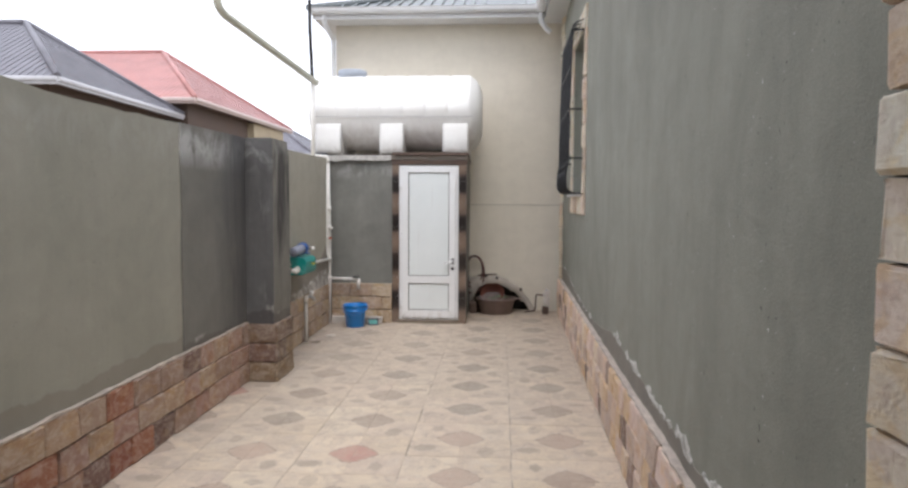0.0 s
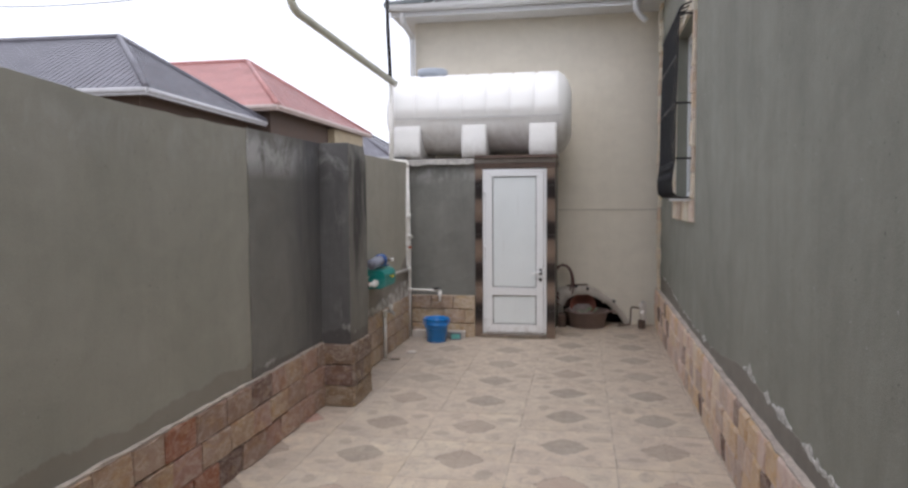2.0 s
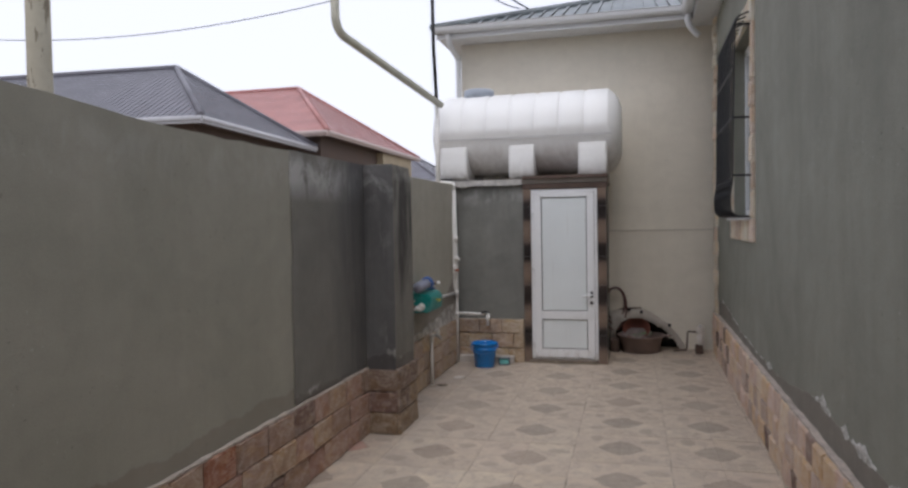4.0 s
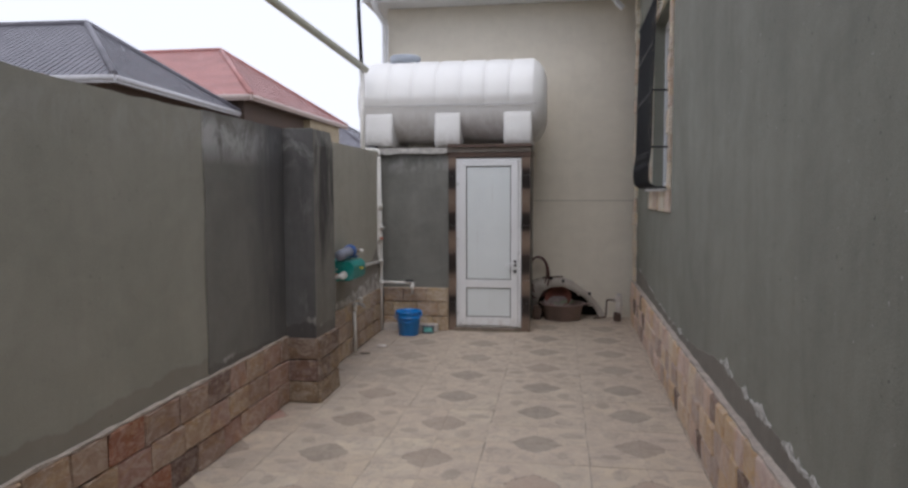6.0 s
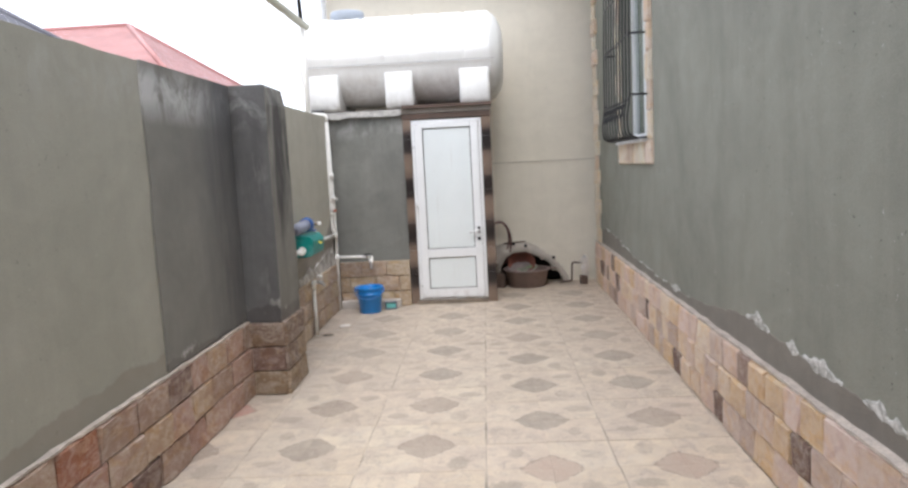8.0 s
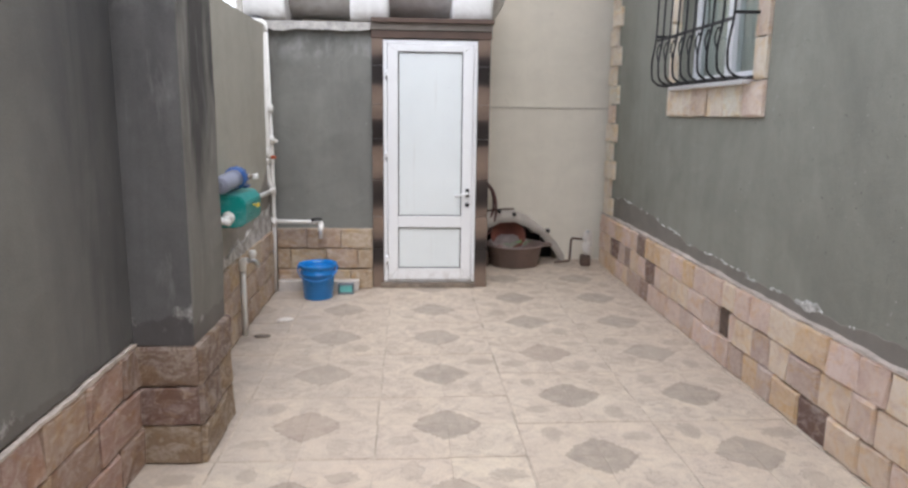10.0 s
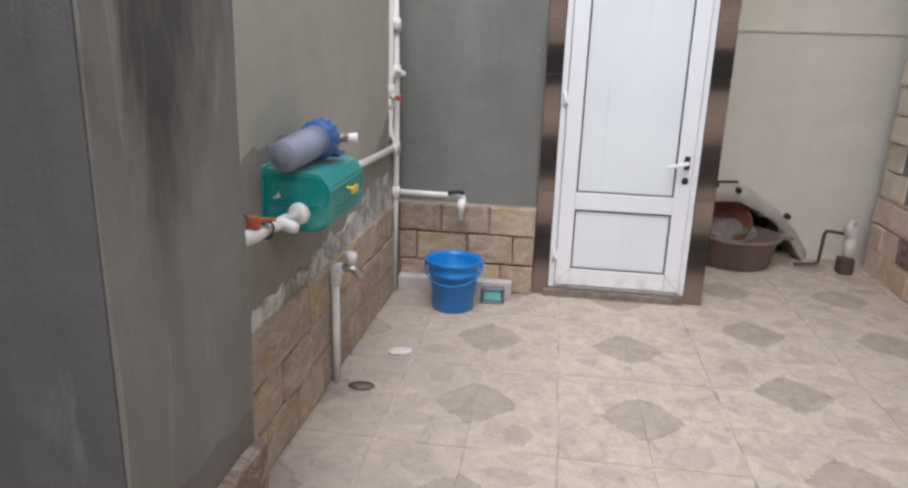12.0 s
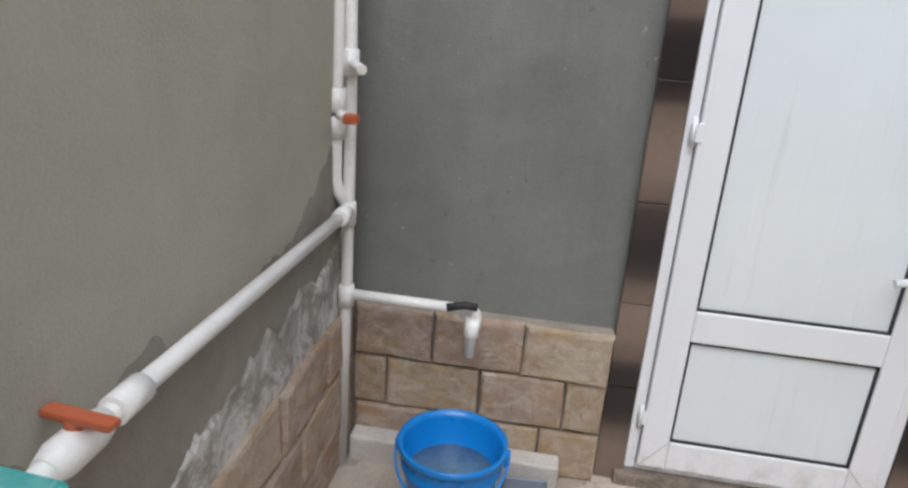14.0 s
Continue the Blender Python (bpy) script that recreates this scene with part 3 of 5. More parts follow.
# left boundary wall
bm = box(bmesh.new(), LEFT - 0.22, LEFT, -3.0, 5.80, -0.02, LEFT_TOP)
bmesh.ops.subdivide_edges(bm, edges=[e for e in bm.edges if abs(e.verts[0].co.y - e.verts[1].co.y) > 1], cuts=60, use_grid_fill=True)
for v in bm.verts:
    if v.co.z > 1:
        v.co.z += 0.045 * max(0.0, min(1.0, (3.4 - v.co.y) / 0.9)) + 0.012 * noise.noise((v.co.y * 1.1, 3, v.co.x)) + 0.01 * noise.noise((v.co.y * 6, 1, v.co.x))
wall_left = setting("wall_left", bm, PLASTER_LEFT, "grey cement-rendered boundary wall with an uneven top", "wall")
part("mortar_bed", box(bmesh.new(), LEFT - 0.005, LEFT + 0.012, -3.0, 5.79, -0.02, PLINTH - 0.004), MORTAR, wall_left)
bm = box(bmesh.new(), LEFT - 0.15, LEFT + 0.012, 4.60, 5.80, PLINTH + 0.02, LEFT_TOP + 0.004)
bmesh.ops.subdivide_edges(bm, edges=[e for e in bm.edges if abs(e.verts[0].co.z - e.verts[1].co.z) > 0.5], cuts=14, use_grid_fill=True)
for v in bm.verts:
    if v.co.y < 4.7:
        v.co.y += 0.03 * noise.noise((1, 7, v.co.z * 2.2)) + 0.012 * noise.noise((4, 7, v.co.z * 9))
part("render_patch", bm, PLASTER_PATCH, wall_left, "darker smooth patch of newer render")

bm = box(bmesh.new(), LEFT - 0.22, LEFT, 6.237, CABIN_Y + 0.02, -0.02, 2.075)
wall_rear = setting("wall_left_rear", bm, PLASTER_REAR, "olive-beige rendered boundary wall beside the cabin", "wall")
part("mortar_bed", box(bmesh.new(), LEFT - 0.005, LEFT + 0.012, 6.237, CABIN_Y - 0.06, -0.02, PLINTH - 0.004), MORTAR_PALE, wall_rear)

# pillar
bm = box(bmesh.new(), LEFT - 0.22, -1.605, 5.79, 6.235, -0.02, 2.09)
bmesh.ops.subdivide_edges(bm, edges=[e for e in bm.edges if abs(e.verts[0].co.z - e.verts[1].co.z) > 0.5], cuts=16, use_grid_fill=True)
for v in bm.verts:
    if v.co.x > -1.7:
        v.co.x += 0.012 * noise.noise((v.co.y, 2, v.co.z * 3)) - (0.02 if v.co.z > 2 else 0)
pillar = setting("wall_pillar", bm, PLASTER_PILLAR, "stained dark grey rendered pillar in the boundary wall", "pillar")
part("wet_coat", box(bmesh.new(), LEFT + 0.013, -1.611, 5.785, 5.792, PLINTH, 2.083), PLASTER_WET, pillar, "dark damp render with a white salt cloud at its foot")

# cabin, with a doorway through its front
DOOR_L, DOOR_R, DOOR_TOP, SILL = -0.963, -0.213, 1.995, 0.045
wall_cabin = setting("wall_cabin", box(bmesh.new(), CABIN_L - 0.1, DOOR_L, CABIN_Y, CABIN_Y + 0.16, -0.02, CABIN_TOP), PLASTER_CABIN, "blue-grey cement render on the small cabin", "wall")
part("jamb_wall", box(bmesh.new(), DOOR_R, CABIN_R, CABIN_Y, CABIN_Y + 0.16, -0.02, CABIN_TOP), PLASTER_CABIN, wall_cabin)
part("lintel_wall", box(bmesh.new(), DOOR_L, DOOR_R, CABIN_Y, CABIN_Y + 0.16, DOOR_TOP, CABIN_TOP), PLASTER_CABIN, wall_cabin)
part("side_wall", box(bmesh.new(), CABIN_R - 0.15, CABIN_R, CABIN_Y + 0.16, BACK_Y - 0.002, -0.02, CABIN_TOP), PLASTER_CABIN, wall_cabin)
part("mortar_bed", box(bmesh.new(), CABIN_L, -1.055, CABIN_Y - 0.045, CABIN_Y - 0.001, -0.02, PLINTH - 0.008), MORTAR_PALE, wall_cabin)
roof_slab = setting("roof_slab", box(bmesh.new(), CABIN_L - 0.14, CABIN_R + 0.02, CABIN_Y - 0.05, BACK_Y - 0.002, CABIN_TOP, CABIN_TOP + 0.05), CONCRETE, "thin concrete roof slab of the cabin", "roof")

def felt(x0, x1, mat, label, seed):
    """A ragged strip of roofing felt folded over the slab's front edge."""
    bm = bmesh.new()
    n = int((x1 - x0) / 0.015)
    rows = []
    y = CABIN_Y - 0.053
    for i in range(n + 1):
        x = x0 + (x1 - x0) * i / n
        low = CABIN_TOP - 0.004 - 0.022 * (0.5 + noise.noise((x * 6, seed, 1))) - 0.010 * noise.noise((x * 27, seed, 2))
        out = 0.004 + 0.006 * noise.noise((x * 9, seed, 3))
        rows.append([bm.verts.new(p) for p in ((x, y - out - 0.004, low), (x, y - out, CABIN_TOP + 0.04), (x, y + 0.06, CABIN_TOP + 0.056), (x, y + 0.06, CABIN_TOP + 0.0505), (x, y - 0.0005, CABIN_TOP + 0.0505), (x, y - 0.0005, low + 0.003))])
    for p, q in zip(rows, rows[1:]):
        for k in range(6):
            bm.faces.new((p[k], q[k], q[(k + 1) % 6], p[(k + 1) % 6]))
    bm.faces.new(rows[0])
    bm.faces.new(rows[-1])
    part("felt_edge", bm, mat, roof_slab, label)


felt(CABIN_L - 0.12, -1.06, plain("grey_felt", (0.40, 0.385, 0.36), 0.9, spread=0.35, scale=14.0, bump=0.5), "ragged pale roofing felt", 2)

# right house
W0, W1, WZ0, WZ1 = 6.85, 8.0, 1.63, 3.24   # window opening along the wall and in height
bm = bmesh.new()
T = 0.30
box(bm, FACE, FACE + T, R0, W0, -0.02, 4.02)
box(bm, FACE, FACE + T, W1, R1, -0.02, 4.02)
box(bm, FACE, FACE + T, W0, W1, -0.02, WZ0)
box(bm, FACE, FACE + T, W0, W1, WZ1, 4.02)
box(bm, FACE + T, FACE + 8, R0, R0 + T, -0.02, 4.02)
box(bm, FACE + T, FACE + 8, R1 - T, R1, -0.02, 4.02)
box(bm, FACE + 7.7, FACE + 8, R0 + T, R1 - T, -0.02, 4.02)
wall_right = setting("wall_right", bm, PLASTER_RIGHT, "grey-green cement-rendered house wall with rain streaks", "wall", RIGHT)
bm = box(bmesh.new(), 0.022, FACE + 0.004, R0, R1, -0.02, PLINTH - 0.012)
part("mortar_bed", bm, MORTAR, wall_right)
ceiling = setting("ceiling", box(bmesh.new(), FACE, FACE + 8, R0, R1, 4.02, 4.10), CONCRETE, "flat ceiling slab of the house", "ceiling", RIGHT)

# unseen walls and slab added behind the camera to dim the near yard
setting("wall_south", box(bmesh.new(), -2.3, 9, -2.45, -2.2, -0.02, 4.6), PLASTER_LEFT, "unseen closing wall, raised to block sky light", "wall")
setting("wall_west", box(bmesh.new(), -3.3, -3.05, -2.2, 1.5, -0.02, 5.2), PLASTER_LEFT, "unseen wall added to dim the near end of the right wall", "wall")
setting("porch_roof", box(bmesh.new(), -2.2, 0.90, -2.2, 0.75, 2.9, 3.0), CONCRETE, "unseen slab added overhead to dim the near yard", "roof")

# ---------------- roof edge and gutter of the right house ----------------
def gutter_bm(length, r=0.065):
    """A half-round gutter along y with thickness."""
    bm = bmesh.new()
    n = 10
    prof = [(-r * math.cos(math.pi * k / n), -r * math.sin(math.pi * k / n)) for k in range(n + 1)]
    inner = [(x * 0.9, z * 0.9) for x, z in prof[::-1]]
    ring = [(-r - 0.012, 0.012), *prof, (r + 0.012, 0.012), *inner]
    rows = [[bm.verts.new((x, y, z)) for x, z in ring] for y in (0.0, length)]
    for k in range(len(ring)):
        q = (k + 1) % len(ring)
        bm.faces.new((rows[0][k], rows[0][q], rows[1][q], rows[1][k]))
    for row in rows:
        bm.faces.new(row)
    return bm


house_eave = thing("roof_eave", (0.990, 0, 0), "white boxed eave with a grey sheet roof of the house", "roof", -0.69, kind="structure")
part("soffit", box(bmesh.new(), -0.20, FACE - 0.002, R0 - 0.25, 9.55, 3.99, 4.03), GUTTER, house_eave, "white boarded soffit")
part("fascia", box(bmesh.new(), -0.215, -0.201, R0 - 0.25, 9.55, 3.985, 4.13), GUTTER, house_eave)
bm = bmesh.new()
for i in range(44):
    y0 = R0 - 0.3 + i * 0.2
    for a, b, dz in ((y0, y0 + 0.16, 0.0), (y0 + 0.16, y0 + 0.2, 0.03)):
        v = [bm.verts.new(p) for p in ((-0.26, a, 4.12 + dz), (-0.26, b, 4.12 + dz), (4.1, b, 5.6 + dz), (4.1, a, 5.6 + dz))]
        bm.faces.new(v)
        w = [bm.verts.new((p.co.x, p.co.y, p.co.z - 0.02)) for p in v]
        bm.faces.new(w[::-1])
        bm.faces.new((v[0], v[1], w[1], w[0]))
part("roof_sheet", bm, ROOF_GREY, house_eave, "grey ribbed roofing sheet")
gut = part("gutter", gutter_bm(8.75), GUTTER, house_eave, "white half-round gutter")
gut.matrix_basis = pose(-0.28, R0 - 0.25, 4.10)
bm = bmesh.new()
tube(bm, bend([(-0.28, 9.42, 4.05), (-0.28, 9.42, 3.93), (-0.20, 9.45, 3.83), (-0.15, 9.46, 3.79)], 0.05), 0.036)
part("gutter_outlet", bm, GUTTER, house_eave)

# ---------------- neighbour's house at the back ----------------
back = thing("house_behind", (0, BACK_Y, 0), "beige rendered house with a grey sheet roof and white gutter", "house")
NX0, NX1 = -2.04, 6.0
bm = bmesh.new()
box(bm, NX0, NX1, 0.03, 0.3, 1.50, 4.02)
box(bm, NX0, NX0 + 0.3, 0.3, 7.0, -0.02, 4.02)
part("upper_wall", bm, PLASTER_BEIGE, back)
HX0, HX1, HZ = -0.05, 0.46, 0.405
for x0, x1, z0 in ((NX0 - 0.005, HX0, -0.02), (HX0, HX1, HZ), (HX1, 0.60, 0.27), (0.60, 0.72, 0.13), (0.72, NX1, -0.02)):
    part("lower_wall", box(bmesh.new(), x0, x1, 0.0, 0.3, z0, 1.50), PLASTER_BEIGE, back)
part("seam", rounded(NX0 - 0.004, NX1, -0.006, 0.03, 1.492, 1.506, 0.003), plain("seam_cement", (0.50, 0.46, 0.39), 0.95), back, "thin cement ledge")
# Back of the hollow, its shade painted in as near-black.
part("recess", box(bmesh.new(), HX0, 0.72, 0.24, 0.3, -0.02, HZ), DARK, back)
part("soffit", box(bmesh.new(), -2.26, NX1, -0.40, 0.02, 4.02, 4.05), GUTTER, back)
part("fascia", box(bmesh.new(), -2.26, NX1, -0.415, -0.401, 4.0, 4.12), GUTTER, back)
part("side_soffit", box(bmesh.new(), -2.26, NX0, 0.02, 7.0, 4.02, 4.05), GUTTER, back)
g = part("gutter", gutter_bm(8.3), GUTTER, back, "white half-round gutter")
g.matrix_basis = pose(-2.30, -0.47, 4.12, 0, 0, -90)
bm = bmesh.new()
rise, run = 1.75, 4.6
for i in range(64):
    for a, b, dz in ((0.0, 0.115, 0.0), (0.115, 0.15, 0.025)):
        x0, x1 = -2.32 + i * 0.15 + a, -2.32 + i * 0.15 + b
        d0, d1 = min(x0 + 2.32, run), min(x1 + 2.32, run)
        v = [bm.verts.new(p) for p in ((x0, -0.45, 4.12 + dz), (x1, -0.45, 4.12 + dz), (x1, -0.45 + d1, 4.12 + dz + rise * d1 / run), (x0, -0.45 + d0 + 1e-4, 4.12 + dz + rise * d0 / run))]
        bm.faces.new(v)
part("roof_front", bm, ROOF_GREY, back, "grey ribbed roofing sheet")
bm = bmesh.new()
v = [bm.verts.new(p) for p in ((-2.32, -0.45, 4.12), (-2.32 + run, -0.45 + run, 4.12 + rise), (-2.32 + run, 7.0, 4.12 + rise), (-2.32, 7.4, 4.12))]
bm.faces.new(v)
part("roof_side", bm, ROOF_GREY, back)
bm = bmesh.new()
tube(bm, [(-2.32 + s * run, -0.45 + s * run, 4.15 + s * rise) for s in (0, 0.5, 1)], 0.045, 8)
part("ridge_cap", bm, ROOF_GREY, back)
bm = bmesh.new()
tube(bm, bend([(-2.10, -0.44, 4.06), (-2.10, -0.40, 3.94), (-2.06, -0.06, 3.82), (-2.06, -0.05, 0.0)], 0.06), 0.037)
part("downpipe", bm, GUTTER, back, "white downpipe at the corner")

# ---------------- far houses, pole and cables ----------------
def hip_house(name, label, near, far, apex, length, roof_mat, body_mat, gutter_mat, gr):
    """A hipped roof on walls; near and far are the two eave corners of the hip end, the ridge runs away from them."""
    near, far, apex = Vector(near), Vector(far), Vector(apex)
    d = (far - near).normalized()
    away = Vector((apex.x, apex.y, 0)) - Vector(((near.x + far.x) / 2, (near.y + far.y) / 2, 0))
    away.normalize()
    ze = near.z
    house = thing(name, (near.x, near.y, 0), label, "house")
    o = Vector((near.x, near.y, 0))
    ridge2 = apex + away * (length - 2 * (apex - (near + far) / 2).dot(away))
    n2, f2 = near + away * length, far + away * length
    for nm, quad in (("hip_face", (near, far, apex)), ("front_slope", (n2, near, apex, ridge2)), ("rear_slope", (far, f2, ridge2, apex))):
        bm = bmesh.new()
        p = [q - o for q in quad]
        along = (p[1] - p[0]).normalized()
        nrm = (p[1] - p[0]).cross(p[2] - p[0]).normalized()
        if nrm.z < 0:
            nrm.negate()
        span = (p[1] - p[0]).length
        top = [(q - p[0]).dot(along) for q in p[2:]]
        lo, hi = (min(top), max(top))
        slope = (p[2] - p[0]) - along * (p[2] - p[0]).dot(along)
        count = max(8, int(span / 0.22))
        def reach(u):
            if u < lo:
                return u / max(lo, 1e-3)
            if u > hi:
                return (span - u) / max(span - hi, 1e-3)
            return 1.0
        for i in range(count):
            for a, b, h in ((0.0, 0.72, 0.0), (0.72, 1.0, 0.014)):
                u0, u1 = (i + a) * span / count, (i + b) * span / count
                q = [p[0] + along * u0, p[0] + along * u1, p[0] + along * u1 + slope * reach(u1), p[0] + along * u0 + slope * reach(u0)]
                vs = [bm.verts.new(c + nrm * h) for c in q]
                if (vs[2].co - vs[3].co).length > 1e-4:
                    bm.faces.new(vs)
        part(nm, bm, roof_mat, house)
    for nm, a, b in (("hip_cap", near, apex), ("hip_cap", far, apex), ("ridge_cap", apex, ridge2)):
        part(nm, tube(bmesh.new(), [a - o + Vector((0, 0, 0.03)), b - o + Vector((0, 0, 0.03))], 0.10, 8), roof_mat, house)
    for a, b in ((near, far), (near, n2)):
        part("gutter", tube(bmesh.new(), [a - o - Vector((0, 0, 0.06)), b - o - Vector((0, 0, 0.06))], gr, 8), gutter_mat, house, "pale gutter")
        part("eave_board", tube(bmesh.new(), [a - o - Vector((0, 0, 0.17)), b - o - Vector((0, 0, 0.17))], 0.035, 6), gutter_mat, house)
    inn = 0.55
    c = [near + away * inn + d * inn, far + away * inn - d * inn, f2 - away * inn - d * inn, n2 - away * inn + d * inn]
    bm = bmesh.new()
    lo = [bm.verts.new((q.x - o.x, q.y - o.y, 0)) for q in c]
    hi = [bm.verts.new((q.x - o.x, q.y - o.y, ze - 0.1)) for q in c]
    for k in range(4):
        bm.faces.new((lo[k], lo[(k + 1) % 4], hi[(k + 1) % 4], hi[k]))
    bm.faces.new(hi)
    part("wall", bm, body_mat, house)
    bm = bmesh.new()
    v = [bm.verts.new(q - o - Vector((0, 0, 0.11))) for q in (near, far, f2, n2)]
    bm.faces.new(v)
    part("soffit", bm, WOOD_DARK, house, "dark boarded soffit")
    return house


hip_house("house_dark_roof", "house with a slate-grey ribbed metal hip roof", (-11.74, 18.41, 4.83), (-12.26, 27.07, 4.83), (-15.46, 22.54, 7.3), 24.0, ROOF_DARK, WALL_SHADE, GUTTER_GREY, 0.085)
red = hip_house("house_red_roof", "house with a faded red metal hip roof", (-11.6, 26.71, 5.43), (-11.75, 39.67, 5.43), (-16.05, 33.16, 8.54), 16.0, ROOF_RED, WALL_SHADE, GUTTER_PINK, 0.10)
part("brick_wall", box(bmesh.new(), -1.2, -0.30, 7.3, 11.9, 0.0, 5.24), WALL_FAR, red, "pale yellow brick end wall")
hip_house("house_grey_roof", "distant low house with a grey hip roof", (-12.5, 47.0, 4.6), (-12.5, 58.0, 4.6), (-17.5, 52.5, 7.6), 16.0, ROOF_DARK, WALL_FAR, GUTTER_GREY, 0.08)

pole = thing("utility_pole", (-4.79, 5.73, 0), "weathered pale concrete utility pole", "pole")
bm = tube(bmesh.new(), [(0, 0, -0.02), (0, 0, 5), (0, 0, 10.0)], [0.105, 0.095, 0.085], 16)
part("shaft", bm, POLE, pole)
part("collar", tube(bmesh.new(), [(0, 0, 8.6), (0, 0, 8.7)], 0.11, 16), STEEL, pole)

post = thing("cable_post", (-2.03, 8.62, 2.07), "thin dark iron post with a white pipe at its foot", "post")
part("rod", tube(bmesh.new(), [(0, 0, 0.9), (-0.03, 0, 1.6), (-0.05, 0, 4.2)], 0.022, 10), IRON, post)
part("sleeve", tube(bmesh.new(), [(0, 0, -0.1), (0, 0, 1.0)], 0.028, 12), PIPE, post, "white plastic sleeve")


def wire(name, a, b, sag, label, r=0.008):
    a, b = Vector(a), Vector(b)
    pts = [a.lerp(b, k / 30) - Vector((0, 0, sag * 4 * (k / 30) * (1 - k / 30))) for k in range(31)]
    return tagged(part(name, tube(bmesh.new(), pts, r, 6), IRON), label, "cable")


wire("overhead_cable", (-12.0, 8.62, 5.0), (-2.07, 8.62, 4.55), 0.6, "thin black overhead cable to the post", 0.0055)
wire("overhead_cable", (-2.08, 8.62, 5.1), (-1.2, 10.6, 4.62), 0.1, "bundle of black cables from the post to the roof", 0.012)
wire("overhead_cable", (-2.08, 8.62, 4.95), (-1.3, 10.4, 4.58), 0.16, "bundle of black cables from the post to the roof", 0.008)

gas = thing("gas_pipe", (-2.42, 6.63, 0), "pale yellowed metal gas pipe with a bend", "pipe")
bm = tube(bmesh.new(), bend([(0, 0.0, 6.5), (0, 0, 3.39), (0.42, 2.05, 3.02)], 0.16, 8), 0.04, 14)
part("run", bm, GAS, gas)

# ---------------- door ----------------
door = thing("door_1", (DOOR_L, CABIN_Y - 0.03, SILL), "closed white plastic door with two panels, scuffed at the bottom", "door", kind="structure")
DW, DH = DOOR_R - DOOR_L, DOOR_TOP - SILL


def bar(x0, x1, z0, z1, y0, y1, r=0.006):
    return rounded(x0, x1, y0, y1, z0, z1, r)


fr = 0.032
part("jamb", bar(0.0, fr, 0.0, DH, 0.0, 0.065), DOOR_PVC, door)
part("jamb", bar(DW - fr, DW, 0.0, DH, 0.0, 0.065), DOOR_PVC, door)
part("head", bar(fr, DW - fr, DH - fr, DH, 0.0, 0.065), DOOR_PVC, door)
part("threshold", bar(fr, DW - fr, 0.0, 0.022, 0.0, 0.065), DOOR_PVC, door)
part("gap_dirt", box(bmesh.new(), fr, DW - fr, 0.004, 0.03, 0.0222, 0.0258), DRAIN, door, "dark grime in the gap under the leaf")
leaf = part("leaf", bar(fr + 0.003, 0.118, 0.026, DH - fr - 0.003, -0.018, 0.04), DOOR_PVC, door, "white plastic leaf frame")
PX0, PX1 = 0.118, DW - 0.118
part("stile", bar(PX1, DW - fr - 0.003, 0.026, DH - fr - 0.003, -0.018, 0.04), DOOR_PVC, leaf)
part("rail", bar(PX0, PX1, DH - 0.088, DH - fr - 0.003, -0.018, 0.04), DOOR_PVC, leaf)
part("rail", bar(PX0, PX1, 0.463, 0.560, -0.018, 0.04), DOOR_PVC, leaf)
part("rail", bar(PX0, PX1, 0.026, 0.123, -0.018, 0.04), DOOR_PVC, leaf)
for z0, z1 in ((0.123, 0.463), (0.560, DH - 0.088)):
    bm = bmesh.new()
    for q in ((PX0, PX0 + 0.007, z0, z1), (PX1 - 0.007, PX1, z0, z1), (PX0 + 0.007, PX1 - 0.007, z0, z0 + 0.007), (PX0 + 0.007, PX1 - 0.007, z1 - 0.007, z1)):
        box(bm, q[0], q[1], -0.012, 0.03, q[2], q[3])
    part("gasket", bm, GASKET, leaf, "black rubber gasket")
    bm = box(bmesh.new(), PX0 + 0.007, PX1 - 0.007, -0.004, 0.02, z0 + 0.007, z1 - 0.007)
    for k in range(1, 5):
        x = PX0 + k * (PX1 - PX0) / 5
        box(bm, x - 0.0012, x + 0.0012, -0.0047, -0.0041, z0 + 0.01, z1 - 0.01)
    part("panel", bm, PVC_PANEL, leaf, "pale bluish-white panel")
for x0, z0, sx, sz in ((DW - fr - 0.003, 0.026, -1, 1), (fr + 0.003, 0.026, 1, 1), (fr + 0.003, DH - fr - 0.003, 1, -1), (DW - fr - 0.003, DH - fr - 0.003, -1, -1)):
    dx, dz = sx * (0.118 - fr - 0.003), sz * (0.097 if sz > 0 else 0.053)
    part("mitre_joint", tube(bmesh.new(), [(x0, -0.0178, z0), (x0 + dx, -0.0178, z0 + dz)], 0.0009, 4), DRAIN, leaf)
part("lock_plate", rounded(DW - 0.085, DW - 0.055, -0.028, -0.017, 0.715, 0.785, 0.004), GASKET, leaf, "black lever plate")
bm = tube(bmesh.new(), bend([(DW - 0.07, -0.02, 0.75), (DW - 0.07, -0.062, 0.75), (DW - 0.175, -0.068, 0.728)], 0.02), 0.0105)
part("handle", bm, DOOR_PVC, leaf, "white lever handle")
part("key_plate", lathe(bmesh.new(), [(0.001, -0.029), (0.017, -0.028), (0.019, -0.017), (0.001, -0.017)], 18, (DW - 0.07, 0, 0.655), "y"), GASKET, leaf, "black keyhole rosette")
